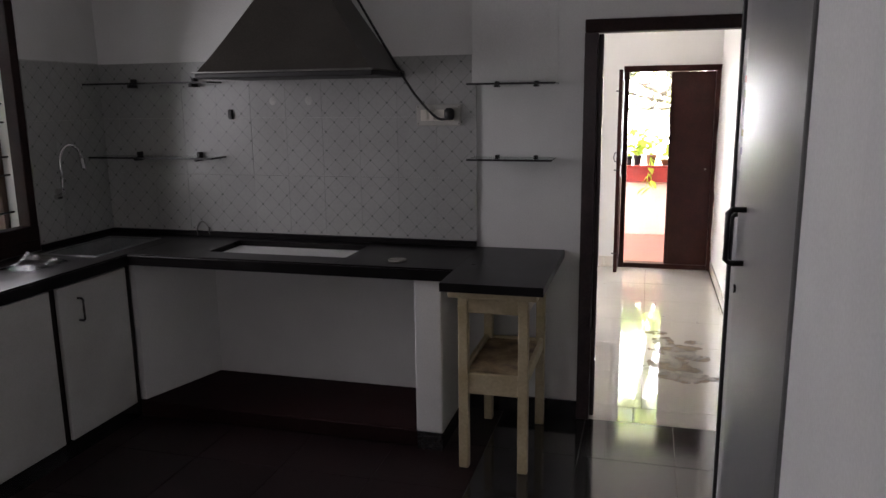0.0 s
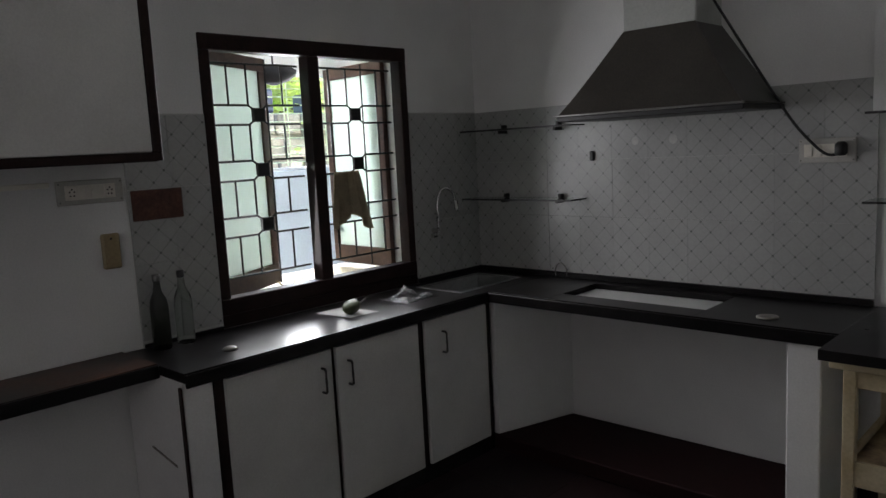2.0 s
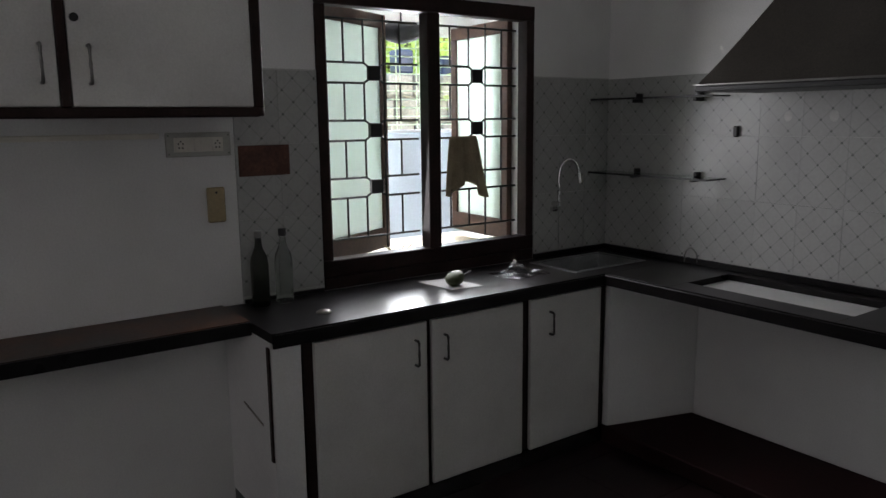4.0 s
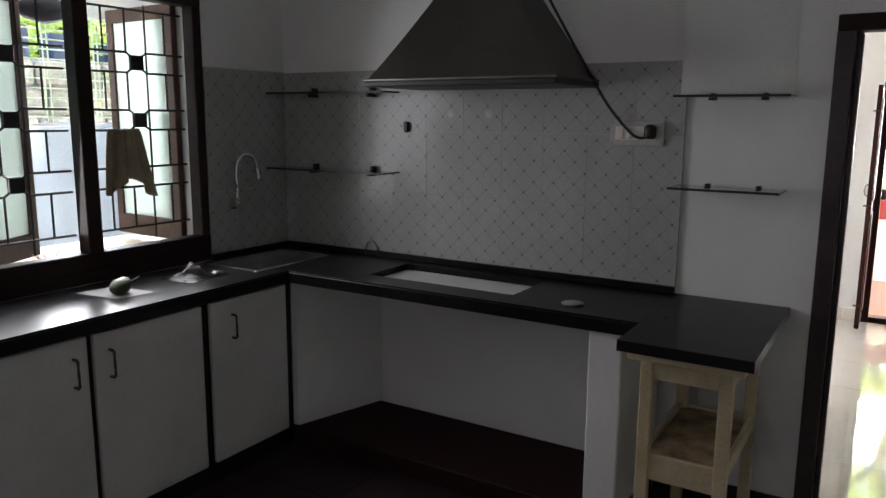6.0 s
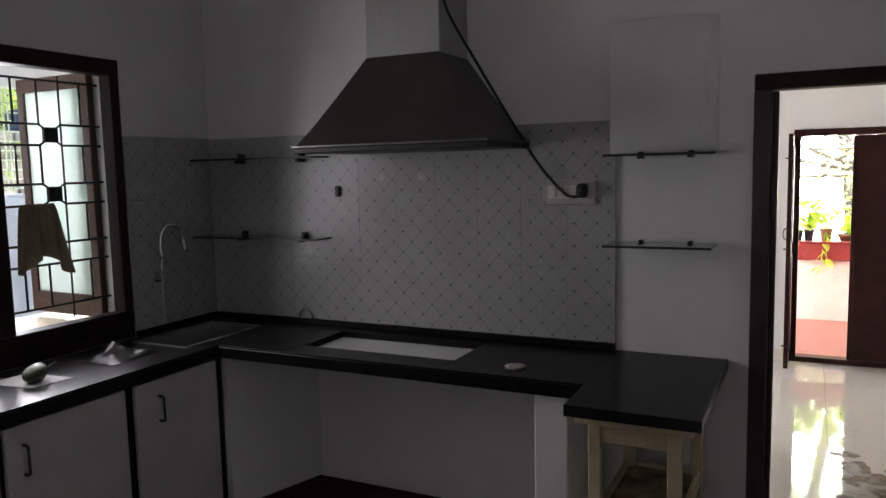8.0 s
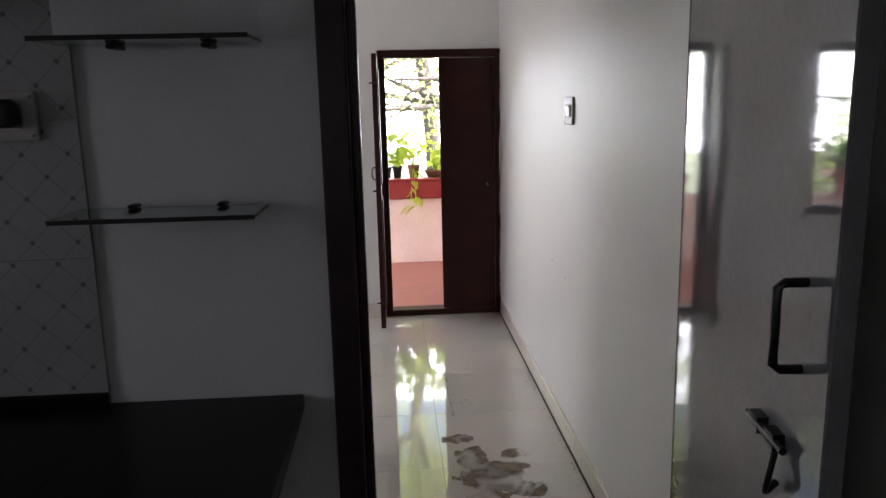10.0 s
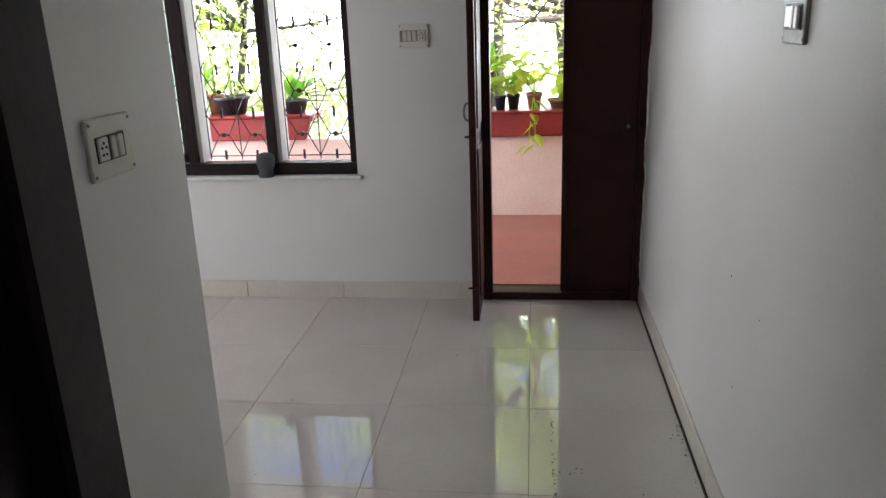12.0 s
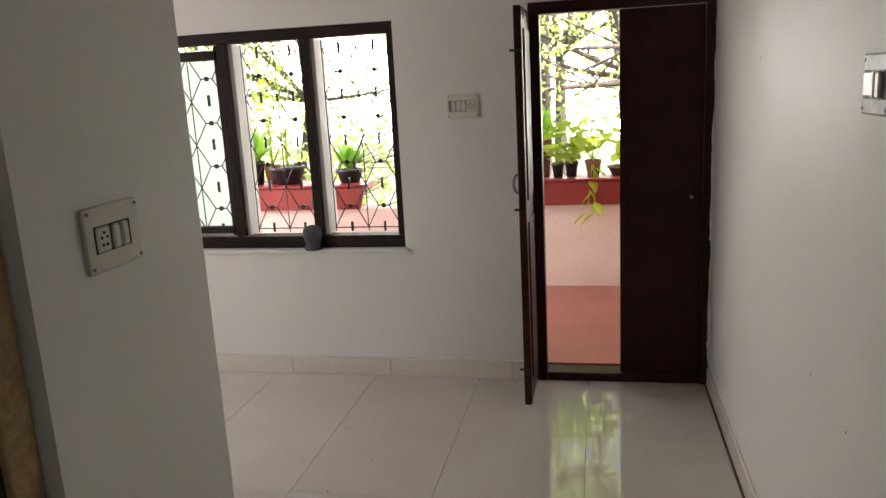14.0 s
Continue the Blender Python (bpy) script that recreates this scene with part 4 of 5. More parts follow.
tagged(part("flexible_duct", bm, M_alu), "crinkled aluminium flexible exhaust duct above the hood", "duct")
tagged(part("wall_pipe", rod((1.45, 4.955, 2.765), (0.0, 4.96, 2.80), 0.019, n=12), M_wall), "white painted pipe along the top of the wall", "pipe")
cb2 = [(1.60, 4.72, 2.50), (1.63, 4.75, 2.38), (1.72, 4.83, 2.18), (1.83, 4.90, 1.96), (1.94, 4.95, 1.76), (2.02, 4.955, 1.66), (2.085, 4.955, 1.602), (2.13, 4.96, 1.598), (2.15, 4.965, 1.615)]
pc = tagged(part("power_cable", tube(bend(cb2), 0.0065), M_black), "black power cable from hood to wall socket", "cable")
part("plug", lathe([(0.018, 0), (0.026, 0.01), (0.026, 0.05), (0.014, 0.062)], (2.148, 4.955, 1.592), n=14), M_black, pc)


def glass_shelf(x0, x1, y0, z, label, brackets, clip=0.032):
    s = thing("glass_shelf", ((x0 + x1) / 2, 4.94, z), label, "shelf", "glass wall shelves")
    part("pane", box((x0, y0, z), (x1, 4.984, z + 0.008), 0.001), M_glass, s)
    part("front_edge", box((x0, y0 - 0.003, z - 0.001), (x1, y0 - 0.0005, z + 0.009)), M_black, s)
    for x in brackets:
        bm = box((x - 0.011, 4.915, z - clip * 0.6), (x + 0.011, 4.984, z - 0.0005), 0.003)
        box((x - 0.011, 4.945, z + 0.0085), (x + 0.011, 4.984, z + clip), 0.004, bm)
        part("bracket", bm, M_iron, s)
    return settle(s)


glass_shelf(0.01, 0.82, 4.84, 1.80, "dusty glass shelf with black clips over the sink", (0.26, 0.66))
glass_shelf(0.01, 0.82, 4.83, 1.385, "dusty glass shelf with black clips over the sink", (0.26, 0.66))
glass_shelf(2.275, 2.71, 4.81, 1.765, "glass shelf with dark front edge on white wall", (2.40, 2.60), 0.018)
glass_shelf(2.275, 2.70, 4.80, 1.395, "glass shelf with dark front edge on white wall", (2.40, 2.60), 0.018)
bm = prism([(2.272, 4.945), (2.66, 4.990), (2.70, 4.9985), (2.266, 4.9985)], 1.776, 2.32)
bmesh.ops.bevel(bm, geom=[e for e in bm.edges], offset=0.002, segments=2, affect="EDGES")
tagged(part("plaster_pad", bm, M_wall), "thick white plaster pad above the glass shelf", "wall pad")


def lamp_holder(at, out, label):
    a, o = Vector(at), Vector(out)
    lh = thing("bulb_holder", at, label, "lamp holder", "bare bulb holders")
    part("rose", rod(a, a + o * 0.02, 0.032, n=16), M_bulb, lh)
    part("socket", rod(a + o * 0.02, a + o * 0.07 + Vector((0.012, 0, 0.012)), 0.017, n=12, r2=0.020), M_black, lh)
    return settle(lh)


lamp_holder((2.04, 4.999, 2.535), (0, -1, 0), "old bulb holder without bulb on the hood wall")
lamp_holder((0.001, 3.475, 2.52), (1, 0, 0), "old bulb holder without bulb on the window wall")
for x in (1.123, 1.342):
    tagged(part("round_wall_plate", lathe([(0.032, 0), (0.034, 0.006), (0.02, 0.014), (0.006, 0.016)], (0, 0, 0), n=18), M_bulb), "round white pipe cap on the wall tiles", "cap", "pipe caps")
    bpy.context.view_layer.objects[-1].matrix_basis = pose(x, 4.985, 1.682, 90, 0, 0)
bm = box((0.855, 4.965, 1.60), (0.882, 4.986, 1.655), 0.006)
tagged(part("wall_hook", bm, M_iron), "small black hook on the wall tiles", "hook")

# cream side table below the worktop end
st = thing("side_table", (2.5, 4.6, 0), "cream painted wooden side table with stained lower shelf", "table")
for x, y in ((2.35, 4.30), (2.625, 4.30), (2.35, 4.86), (2.625, 4.86)):
    part("leg", box((x, y, 0), (x + 0.045, y + 0.045, 0.845), 0.004), M_cream, st)
part("tabletop", box((2.325, 4.215, 0.845), (2.72, 4.93, 0.878), 0.004), M_cream, st)
for lo, hi in (((2.395, 4.305, 0.755), (2.625, 4.325, 0.845)), ((2.395, 4.875, 0.755), (2.625, 4.895, 0.845)), ((2.355, 4.345, 0.755), (2.375, 4.86, 0.845)), ((2.645, 4.345, 0.755), (2.665, 4.86, 0.845))):
    part("apron", box(lo, hi, 0.003), M_cream, st)
for lo, hi in (((2.395, 4.305, 0.37), (2.625, 4.325, 0.47)), ((2.395, 4.875, 0.42), (2.625, 4.895, 0.47)), ((2.355, 4.345, 0.42), (2.375, 4.86, 0.48)), ((2.645, 4.345, 0.42), (2.665, 4.86, 0.48))):
    part("rail", box(lo, hi, 0.003), M_cream, st)
part("shelf_board", box((2.376, 4.326, 0.44), (2.644, 4.874, 0.458), 0.002), M_stainshelf, st, "stained cream board")
settle(st)


def bottle(x, y, mat, label, cap):
    b = thing("bottle", (x, y, 0.922), label, "bottle", "empty bottles by the window")
    part("body", lathe([(0.036, 0), (0.039, 0.006), (0.039, 0.18), (0.034, 0.215), (0.016, 0.255), (0.013, 0.295), (0.015, 0.307)], (x, y, 0.9225)), mat, b)
    part("cap", lathe([(0.016, 0.295), (0.017, 0.297), (0.017, 0.323), (0.014, 0.325)], (x, y, 0.9225)), cap, b)
    return settle(b)


bottle(0.085, 2.775, M_greenbottle, "dark glass bottle standing against the wall tiles", M_nickel)
bottle(0.085, 2.885, M_bottle, "clear glass bottle with black cap by the tiles", M_black)
bm = bmesh.new()
bmesh.ops.create_uvsphere(bm, u_segments=20, v_segments=12, radius=0.042, matrix=Matrix.Translation((0.29, 3.66, 0.960)) @ Euler((0.2, 0, 0.5)).to_matrix().to_4x4() @ Matrix.Diagonal((1.0, 1.35, 0.82, 1)))
for v in bm.verts:
    v.co += 0.004 * noise.noise_vector(v.co * 18)
for f in bm.faces:
    f.smooth = True
fr = tagged(part("mango", bm, M_mango), "green unripe mango on a sheet of paper", "fruit")
part("stalk", rod((0.295, 3.71, 0.97), (0.30, 3.745, 0.985), 0.005), M_iron, fr)
bm = bmesh.new()
vs = [[bm.verts.new((0.12 + 0.24 * i / 6 + 0.02 * k / 6, 3.56 + 0.17 * k / 6 + 0.03 * i / 6, 0.9235 + 0.002 * (1 + noise.noise((i, k, 4))))) for k in range(7)] for i in range(7)]
for i in range(6):
    for k in range(6):
        bm.faces.new((vs[i][k], vs[i + 1][k], vs[i + 1][k + 1], vs[i][k + 1]))
tagged(part("paper_sheet", bm, M_sheet), "white paper sheet lying on the worktop", "paper")
bm = bmesh.new()
vs = [[bm.verts.new((0.17 + 0.20 * i / 10 + 0.012 * noise.noise((i * 0.7, k, 1)), 3.95 + 0.26 * k / 10, 0.925 + 0.035 * max(0, noise.noise((i * 0.45, k * 0.5, 7)) + 0.35) * math.sin(math.pi * i / 10) * math.sin(math.pi * k / 10) * 2)) for k in range(11)] for i in range(11)]
for i in range(10):
    for k in range(10):
        bm.faces.new((vs[i][k], vs[i + 1][k], vs[i + 1][k + 1], vs[i][k + 1]))
tagged(part("plastic_wrap", bm, M_film), "crumpled clear plastic wrap on the worktop", "wrapper")
tagged(part("saucer", lathe([(0.03, 0), (0.032, 0.004), (0.02, 0.012), (0.006, 0.014)], (0.36, 2.935, 0.9225)), M_dust), "small dull saucer lying on the worktop", "saucer")
tagged(part("pipe_collar", lathe([(0.045, 0), (0.046, 0.006), (0.030, 0.008)], (1.98, 4.56, 0.9225)), M_dust), "round stain-grey disc on the worktop", "disc")
tagged(part("wire_hook", tube(bend([(0.60, 4.975, 0.922), (0.605, 4.97, 0.98), (0.64, 4.97, 1.01), (0.675, 4.97, 0.98), (0.68, 4.975, 0.935)]), 0.004), M_nickel), "bent steel wire hook behind the worktop", "hook")
tagged(part("bare_plaster_patch", box((0.0, 2.735, 1.472), (0.016, 2.968, 1.604), 0.004), M_brick), "bare brown patch with a missing wall tile", "patch")

# ---- balcony ----
structure("floor_balcony", box((-1.5, 9.05, -0.1), (5.0, 11.0, 0.01)), M_redfloor, "red oxide balcony floor, dusty and worn", "floor")
bm = box((-1.5, 10.72, 0.0), (5.0, 10.87, 0.66), 0.006)
structure("parapet", bm, M_pink, "pale pink balcony parapet with water stains", "wall")
structure("ceiling_balcony", box((-1.5, 9.05, 2.75), (5.0, 10.92, 2.9)), M_ceil, "white balcony ceiling slab", "ceiling")
# unseen end wall, added to stop sun reaching the balcony floor
structure("wall_balcony_east", box((4.85, 9.05, 0.0), (5.0, 10.72, 2.75)), M_pink, "pale pink unseen wall added to keep sun off the balcony floor", "wall")
structure("wall_balcony_outer", box((3.95, 8.82, -0.1), (5.0, 9.05, 2.75)), M_pink, "pale pink outer balcony wall", "wall")
for a, b in ((2.70, 4.6), (0.33, 1.38)):
    tr = thing("planter_shelf", ((a + b) / 2, 10.77, 0.66), "red painted planter ledge on the parapet", "ledge", "red ledges on the parapet")
    bm = box((a, 10.66, 0.665), (b, 10.72, 0.845), 0.008)
    for v in bm.verts:
        if v.co.z < 0.75:
            v.co.x += 0.05 if v.co.x < (a + b) / 2 else -0.05
    part("front", bm, M_redpaint, tr)
    part("lip", box((a - 0.01, 10.648, 0.846), (b + 0.01, 10.718, 0.866), 0.006), M_redpaint, tr)
    part("top", box((a, 10.72, 0.805), (b, 11., 0.865), 0.006), M_redpaint, tr)
    settle(tr)


def leaf(bm, base, way, length, width, droop=0.3):
    """A pointed leaf blade folded along its rib."""
    base, d = Vector(base), Vector(way).normalized()
    side = d.cross(Vector((0, 0, 1)))
    side = side.normalized() if side.length > 0.01 else Vector((1, 0, 0))
    up = side.cross(d)
    rib, lft, rgt = [], [], []
    for k, wd in enumerate((0.05, 0.8, 1.0, 0.65, 0.02)):
        t = k / 4
        p = base + d * length * t - Vector((0, 0, droop * length * t * t))
        rib.append(bm.verts.new(p - up * width * 0.12 * wd))
        lft.append(bm.verts.new(p + side * width * 0.5 * wd))
        rgt.append(bm.verts.new(p - side * width * 0.5 * wd))
    for k in range(4):
        bm.faces.new((rib[k], rib[k + 1], lft[k + 1], lft[k]))
        bm.faces.new((rgt[k], rgt[k + 1], rib[k + 1], rib[k]))


def potted(x, y, z, kind, r, h, potmat, label, seed):
    q = random.Random(seed)
    p = thing("potted_plant", (x, y, z), label, "plant", "pots along the parapet")
    part("pot", lathe([(r * 0.7, 0), (r * 0.95, h * 0.8), (r * 1.05, h * 0.82), (r * 1.05, h), (r * 0.92, h), (r * 0.9, h * 0.9)], (x, y, z), n=18), potmat, p)
    part("soil", lathe([(r * 0.88, h * 0.86), (r * 0.6, h * 0.93), (0.01, h * 0.95)], (x, y, z), n=12), M_soil, p)
    bm = bmesh.new()
    top = Vector((x, y, z + h * 0.9))
    if kind == "fern":
        for k in range(11):
            a, e = q.uniform(0, 6.28), q.uniform(0.75, 1.45)
            leaf(bm, top, (math.cos(a) * math.cos(e), math.sin(a) * math.cos(e), math.sin(e)), q.uniform(0.26, 0.46), q.uniform(0.07, 0.11), 0.3)
    elif kind == "cane":
        for k in range(9):
            a, lean, tall = q.uniform(0, 6.28), q.uniform(0.03, 0.26), q.uniform(0.55, 1.05)
            pts = [top + Vector((math.cos(a) * lean * t * t + 0.012 * math.sin(5 * t + k), math.sin(a) * lean * t * t, tall * t)) for t in (0, 0.25, 0.5, 0.75, 1.0)]
            tube(bend(pts, 3), 0.0035, bm, 4)
            for j in range(9):
                t = q.uniform(0.3, 1.0)
                b = q.uniform(0, 6.28)
                at = top + Vector((math.cos(a) * lean * t * t + 0.012 * math.sin(5 * t + k), math.sin(a) * lean * t * t, tall * t))
                leaf(bm, at, (math.cos(b), math.sin(b), q.uniform(-0.3, 0.8)), q.uniform(0.05, 0.11), q.uniform(0.02, 0.045), 0.4)
    else:
        stems = 12 if kind == "bush" else 9
        tall = 0.42 if kind == "bush" else 0.34
        for k in range(stems):
            a = q.uniform(0, 6.28)
            tip = top + Vector((math.cos(a) * q.uniform(0.05, 0.24), math.sin(a) * q.uniform(0.05, 0.2), q.uniform(0.08, tall)))
            rod(top, tip, 0.004, bm, 4, 0.002)
            for j in range(3):
                s = top.lerp(tip, 0.5 + 0.25 * j)
                b = q.uniform(0, 6.28)
                leaf(bm, s, (math.cos(b), math.sin(b), q.uniform(-0.2, 0.7)), q.uniform(0.09, 0.16), q.uniform(0.075, 0.125), 0.5)
        if kind == "pothos":
            for k in range(2):
                a = q.uniform(-2.2, -1.2)
                pts = [top + Vector((math.cos(a) * 0.03 * j, -0.03 * min(j, 4) - 0.03, 0.05 - 0.085 * j)) for j in range(6)]
                tube(pts, 0.004, bm, 4)
                for s in pts[1:]:
                    b = q.uniform(0, 6.28)
                    leaf(bm, s, (math.cos(b), math.sin(b) * 0.5 - 0.4, -0.3), 0.12, 0.075, 0.5)
    part("foliage", bm, M_leafB if kind == "fern" else M_leafA, p)
    return settle(p)


potted(2.80, 10.85, 0.865, "fern", 0.075, 0.29, M_terra, "tall broad-leaved fern in a tall terracotta pot", 1)
potted(2.92, 10.80, 0.865, "bush", 0.048, 0.11, M_potblack, "leafy plant in a small dark pot", 2)
potted(3.025, 10.82, 0.865, "bush", 0.052, 0.12, M_potblack, "leafy green plant in a black pot on the ledge", 12)
potted(3.19, 10.78, 0.865, "pothos", 0.062, 0.13, M_terra, "trailing pothos in a terracotta pot on the ledge", 3)
potted(3.40, 10.85, 0.865, "bush", 0.10, 0.07, M_terra, "yellow-green plant in a low terracotta bowl", 4)
potted(0.38, 10.84, 0.865, "fern", 0.075, 0.20, M_potblack, "spiky plant in a dark pot on the ledge", 5)
potted(0.66, 10.85, 0.865, "cane", 0.15, 0.15, M_potblack, "tall thin-stemmed plant in a wide dark bowl", 6)
potted(0.50, 10.90, 0.865, "cane", 0.07, 0.16, M_terra, "tall thin-stemmed plant in a terracotta pot", 7)
potted(1.21, 10.84, 0.865, "fern", 0.11, 0.11, M_potblack, "grassy plant in a dark bowl on the ledge", 8)

# ---- outdoors ----
# unseen block added over the house to keep sun off the rubble wall
structure("upper_storey", box((-2.1, -1.8, 3.14), (5.0, 9.0, 6.6)), M_concrete, "plain plastered block added out of view to shade the utility side", "wall")
structure("ground", box((-60, -40, -3.4), (60, 80, -3.2)), M_earth, "weedy green ground below the balcony", "ground")


def tree(x, y, tall, spread, n, seed, label, leafmat=None, base=-3.2, trunk=0.16, big=1.0):
    q = random.Random(seed)
    t = thing("tree", (x, y, base), label, "tree", "trees beyond the balcony")
    bm = bmesh.new()
    top = Vector((x + q.uniform(-0.4, 0.4), y + q.uniform(-0.4, 0.4), base + tall * 0.55))
    tube(bend([(x, y, base), (x + 0.15, y - 0.1, base + tall * 0.3), top]), lambda s: trunk * (1 - 0.45 * s), bm, 9)
    tips = []
    for k in range(11):
        a, e = q.uniform(0, 6.28), q.uniform(0.05, 1.1)
        ln = spread * q.uniform(0.6, 1.0)
        end = top + Vector((math.cos(a) * math.cos(e) * ln, math.sin(a) * math.cos(e) * ln, math.sin(e) * ln - 0.2))
        mid = top.lerp(end, 0.5) + Vector((q.uniform(-0.3, 0.3), q.uniform(-0.3, 0.3), q.uniform(-0.1, 0.4)))
        tube(bend([top, mid, end], 4), lambda s: trunk * 0.42 * (1 - 0.8 * s), bm, 6)
        tips += [mid, end, mid.lerp(end, 0.5), top.lerp(mid, 0.7)]
        for j in range(7):
            tw = mid.lerp(end, q.random()) + Vector((q.uniform(-0.9, 0.9), q.uniform(-0.9, 0.9), q.uniform(-0.5, 0.6)))
            tube([mid.lerp(end, 0.3), tw], lambda s: 0.012 * (1 - 0.7 * s), bm, 4)
            tips.append(tw)
    part("trunk", bm, M_bark, t)
    vs, fs = [], []
    for k in range(n):
        c = tips[q.randrange(len(tips))] + Vector((q.gauss(0, 0.30), q.gauss(0, 0.30), q.gauss(0, 0.26)))
        d = Vector((q.gauss(0, 1), q.gauss(0, 1), q.gauss(0, 0.6))).normalized()
        s = d.cross(Vector((q.gauss(0, 1), q.gauss(0, 1), q.gauss(0, 1)))).normalized()
        ln, wd = big * q.uniform(0.04, 0.10), big * q.uniform(0.014, 0.034)
        i = len(vs)
        vs += [c, c + d * ln * 0.5 + s * wd, c + d * ln, c + d * ln * 0.5 - s * wd]
        fs.append((i, i + 1, i + 2, i + 3))
    me = bpy.data.meshes.new("crown")
    me.from_pydata(vs, [], fs)
    me.materials.append(leafmat or M_leafC)
    cr = new("crown", me)
    cr.parent = t
    return settle(t)


tree(3.9, 14.2, 8.6, 2.6, 3000, 22, "leafy tree beyond the balcony with thin branches")
tree(-1.6, 16.0, 8.5, 3.0, 4200, 23, "leafy tree beyond the balcony with thin branches", trunk=0.10)
tree(2.4, 18.5, 9.5, 3.4, 5200, 24, "tall leafy tree farther off")
tree(6.5, 18.0, 9.0, 3.2, 4400, 25, "tall leafy tree farther off")
tree(-5.0, 20.0, 9.5, 3.4, 3000, 26, "tall leafy tree farther off")
tree(-5.9, 6.9, 9.6, 1.9, 8000, 27, "green tree outside the utility opening", M_leafC, big=1.7)
tree(-6.8, 8.6, 10.0, 2.0, 8000, 28, "green tree outside the utility opening", M_leafC, big=1.7)
tree(-0.6, 15.0, 5.0, 2.2, 2600, 41, "low leafy tree below the balcony", big=1.5)
tree(-3.2, 15.4, 5.4, 2.3, 3600, 43, "low leafy tree below the balcony", big=1.5)
tree(0.4, 16.4, 12.4, 3.2, 5200, 31, "tall leafy tree close to the balcony", trunk=0.09, big=1.2)
tree(3.5, 15.9, 13.4, 3.2, 6000, 32, "tall leafy tree close to the balcony", big=1.4)
tree(2.2, 17.8, 15.0, 3.4, 5000, 33, "tall leafy tree farther off", big=1.5)
# haze and far woods as a glowing sheet that also lights the hall
M_hazeglow = bpy.data.materials.new("far haze glow")
M_hazeglow.use_nodes = True
n_, l_ = M_hazeglow.node_tree.nodes, M_hazeglow.node_tree.links
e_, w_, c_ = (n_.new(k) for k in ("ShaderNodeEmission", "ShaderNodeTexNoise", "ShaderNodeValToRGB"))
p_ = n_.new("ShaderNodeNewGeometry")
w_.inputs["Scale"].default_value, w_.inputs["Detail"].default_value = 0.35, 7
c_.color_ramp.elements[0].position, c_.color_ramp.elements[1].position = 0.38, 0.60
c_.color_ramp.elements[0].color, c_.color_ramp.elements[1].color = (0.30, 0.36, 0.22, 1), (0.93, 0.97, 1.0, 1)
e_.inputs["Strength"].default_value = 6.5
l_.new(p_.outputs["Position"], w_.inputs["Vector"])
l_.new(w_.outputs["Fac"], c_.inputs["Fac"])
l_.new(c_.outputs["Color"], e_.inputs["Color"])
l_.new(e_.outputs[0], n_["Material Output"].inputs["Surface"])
structure("backdrop", box((-58, 70, -3.2), (58, 70.2, 26)), M_hazeglow, "glowing backdrop of hazy sky and far woods", "backdrop")
rb = thing("rubble_wall", (-4.2, 7.0, -3.2), "pale rubble stone boundary wall outside the utility", "wall")
part("core", box((-4.4, 3.0, -3.2), (-4.1, 12.0, 2.2)), M_stone, rb)
q = random.Random(9)
for k in range(16):
    for j in range(3):
        y0, z0 = 5.2 + 0.36 * k + 0.12 * (j % 2), 1.40 + 0.27 * j
        bm = box((-4.1, y0 + 0.01, z0 + 0.01), (-4.03 + q.uniform(-0.02, 0.02), y0 + 0.34, z0 + 0.25), 0.02)
        part("stone", bm, M_stone, rb)
settle(rb)
tagged(part("blue_drum", lathe([(0.28, 0), (0.30, 0.05), (0.30, 0.85), (0.26, 0.9), (0.1, 0.92)], (-4.25, 8.3, 2.2)), material("blue drum plastic", (0.03, 0.09, 0.26), 0.4, 0, 5, 0.2, 60, 0.05)), "blue plastic drum on the rubble wall", "drum")
for k, y in enumerate((5.75, 6.15, 6.75)):
    tagged(part("jerrycan", box((-4.36, y, 2.2), (-4.14, y + 0.2, 2.52 - 0.05 * k), 0.03, seg=2), M_navy), "dark blue plastic jerrycan on the rubble wall", "can")

# ---- pieces: floor and wall tiles ----
def tile_mesh(name, w, h, t, mat, bev=0.0015):
    bm = box((0, 0, -t), (w, h, 0), bev)
    bmesh.ops.recalc_face_normals(bm, faces=bm.faces)
    me = bpy.data.meshes.new(name)
    bm.to_mesh(me)
    bm.free()
    me.materials.append(mat)
    return me


def lay(name, me, m, parent):
    ob = new(name, me)
    ob.parent = parent
    ob.matrix_basis = m
    return ob


full = tile_mesh("hall_tile", 0.5982, 0.5982, 0.005, M_vit, 0.0008)
q = random.Random(3)
xs = [3.17 + 0.6 * k for k in range(-7, 2)]
ys = [6.94 + 0.6 * k for k in range(-4, 4)]
for a in xs:
    for b in ys:
        lo, hi = (max(a, -0.8), max(b, 5.2)), (min(a + 0.5982, 3.79), min(b + 0.5982, 8.82))
        if hi[0] - lo[0] < 0.03 or hi[1] - lo[1] < 0.03 or (hi[1] <= 6.56 and hi[0] < 2.0):
            continue
        if lo[0] == a and lo[1] == b and hi[0] == a + 0.5982 and hi[1] == b + 0.5982:
            me = full
        else:
            me = tile_mesh("hall_tile", hi[0] - lo[0], hi[1] - lo[1], 0.005, M_vit)
        lay("floor_tile", me, pose(lo[0], lo[1], 0.0), floor_hall)
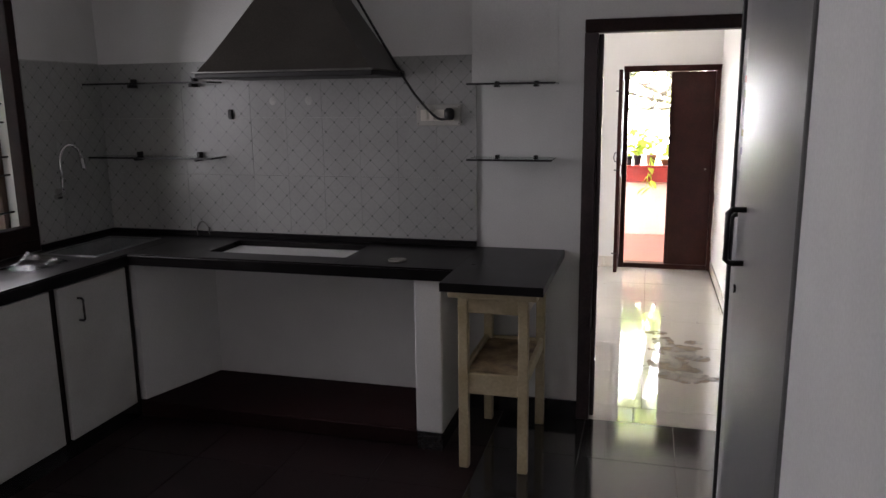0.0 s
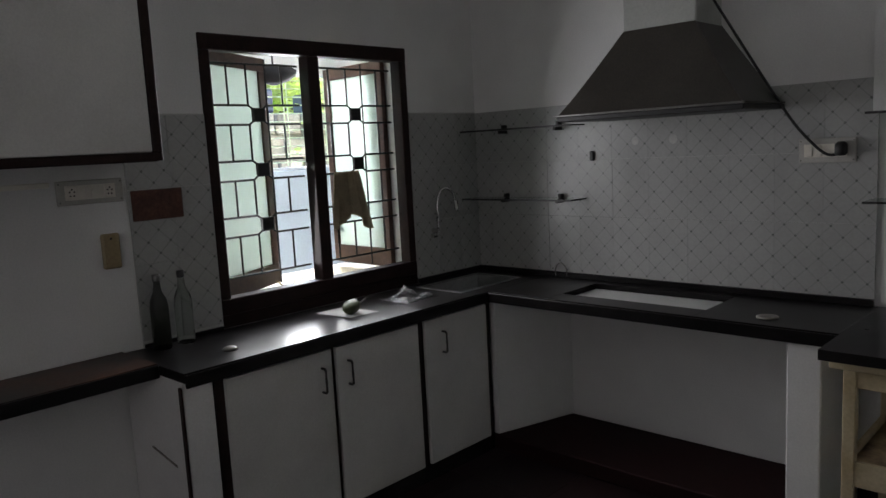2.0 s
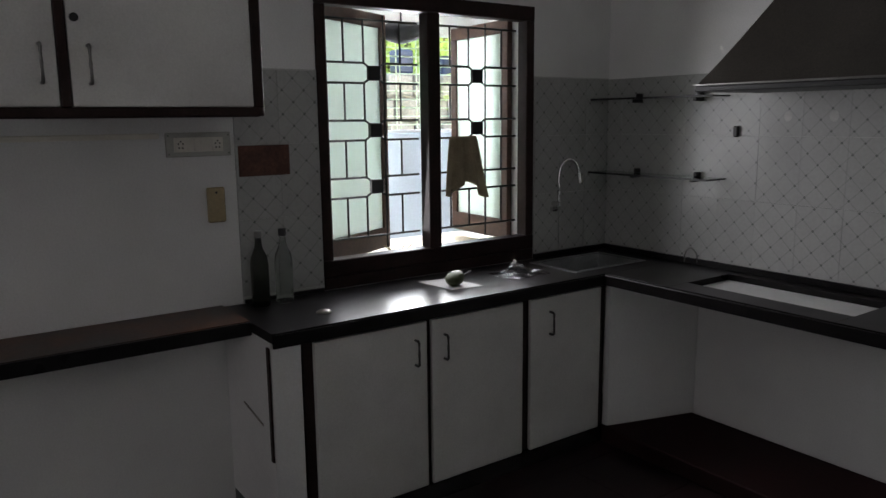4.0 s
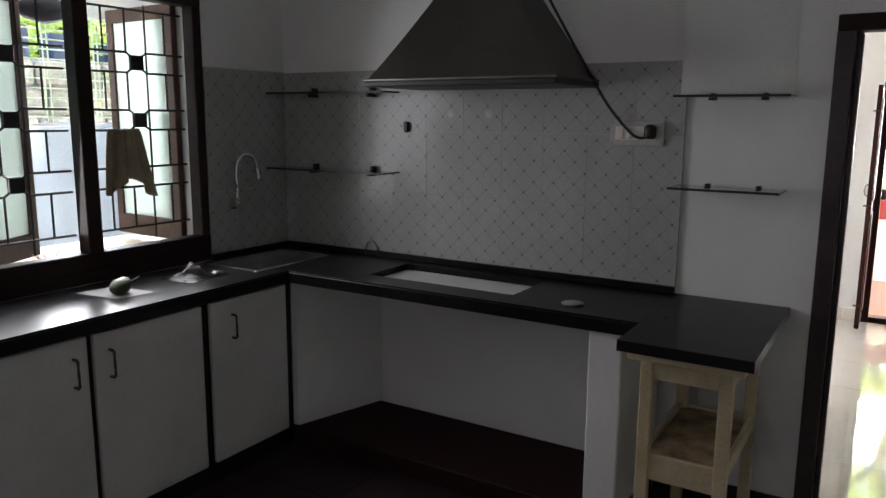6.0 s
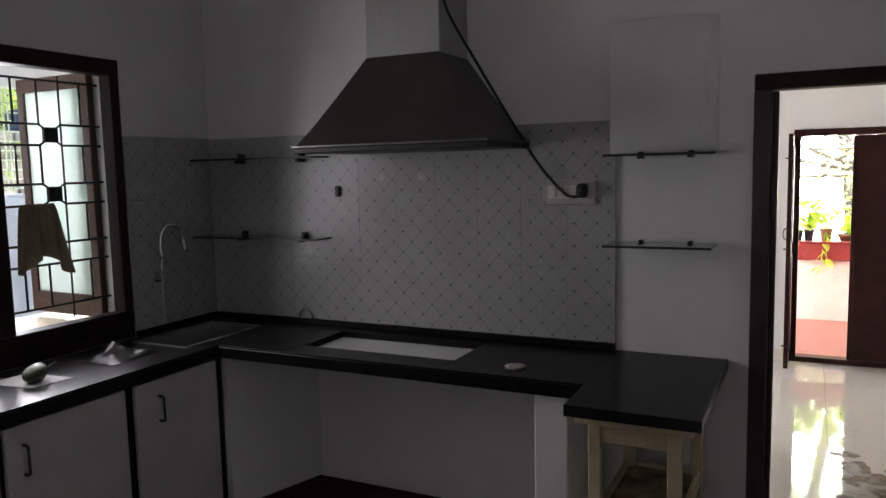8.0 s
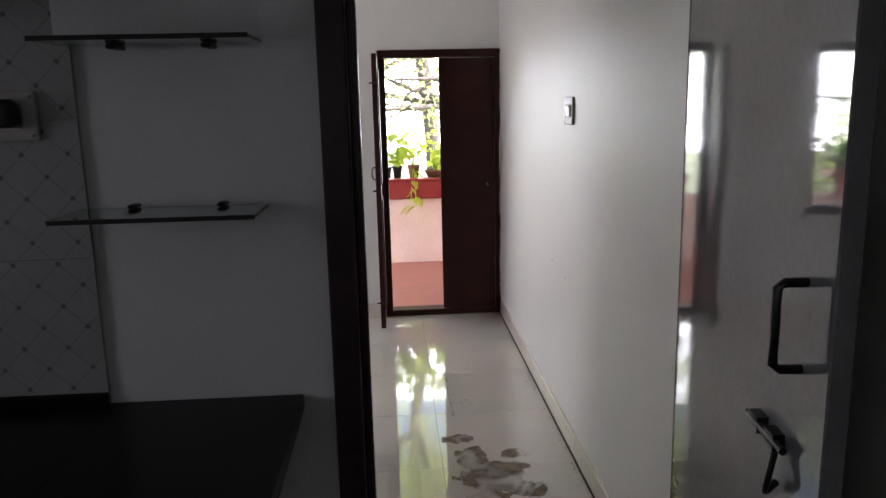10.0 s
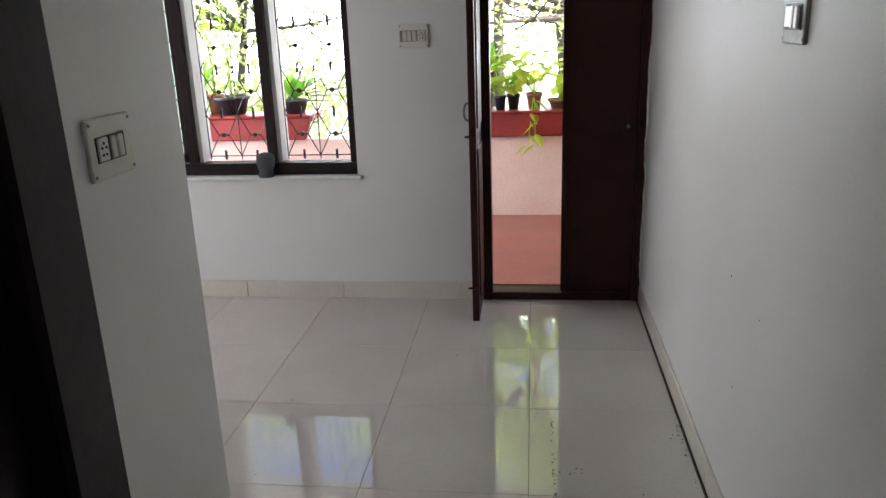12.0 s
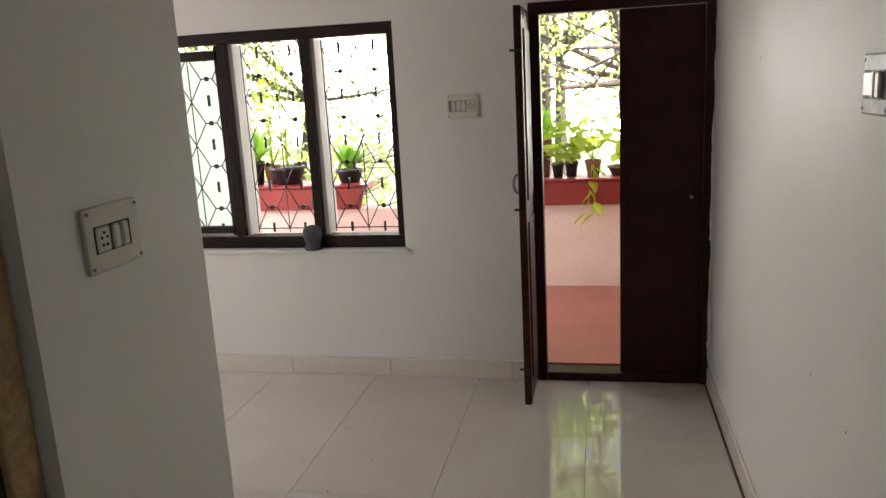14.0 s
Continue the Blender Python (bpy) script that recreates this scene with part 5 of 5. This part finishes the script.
for a, b in ((2.84, 3.125), (3.127, 3.728)):
    lay("floor_tile", tile_mesh("hall_tile", b - a, 0.197, 0.005, M_vit), pose(a, 5.001, 0.0), floor_hall)
dull = tile_mesh("kitchen_slab", 0.4472, 0.4472, 0.0035, M_dullslab, 0.0008)
slab = tile_mesh("kitchen_slab", 0.4472, 0.4472, 0.0035, M_kadappa, 0.0008)
for k in range(-8, 1):
    for j in range(15):
        a, b = 3.332 + 0.45 * k, 4.998 - 0.45 * (j + 1)
        if a < -0.2:
            continue
        lay("floor_slab", slab if a > 2.3 else dull, pose(a, b, q.uniform(-0.001, 0.0), q.uniform(-0.03, 0.03), q.uniform(-0.03, 0.03), 0), floor)
# wall tiles stand 12 mm proud of the wall
bedn = structure("tile_bed_north", box((0.0, 4.992, 0.923), (2.285, 4.999, 1.918)), M_grout, "lattice-patterned glazed wall tiles behind the worktop", "tiles")
bedw = structure("tile_bed_west", box((0.001, 2.725, 0.923), (0.008, 4.992, 1.926)), M_grout, "lattice-patterned glazed wall tiles round the window", "tiles")
bedw.data.clear_geometry()
bm = box((0.001, 2.725, 0.923), (0.006, 3.114, 1.926))
box((0.001, 4.406, 0.923), (0.006, 4.992, 1.926), bm=bm)
box((0.001, 3.114, 0.923), (0.006, 4.406, 0.984), bm=bm)
bm.to_mesh(bedw.data)
bm.free()
rows = ((0.954, 1.288), (1.288, 1.608), (1.608, 1.922))
for z0, z1 in rows:
    for k in range(12):
        a, b = 2.287 - 0.2165 * (k + 1), 2.287 - 0.2165 * k
        a = max(a, 0.008)
        if b - a < 0.02:
            continue
        lay("wall_tile", tile_mesh("wall_tile", b - a - 0.0004, z1 - z0 - 0.002, 0.006, M_tile, 0.0004), pose(a, 4.9855 + q.uniform(-0.0006, 0.0006), z0, 90, 0, 0), bedn)
    for y0, y1 in ((2.725, 2.925), (2.925, 3.113), (4.407, 4.60), (4.60, 4.80), (4.80, 4.985)):
        lay("wall_tile", tile_mesh("wall_tile", y1 - y0 - 0.0006, z1 - z0 - 0.002, 0.006, M_tile, 0.001), pose(0.0125 + q.uniform(-0.0006, 0.0006), y0, z0, 90, 0, 90), bedw)
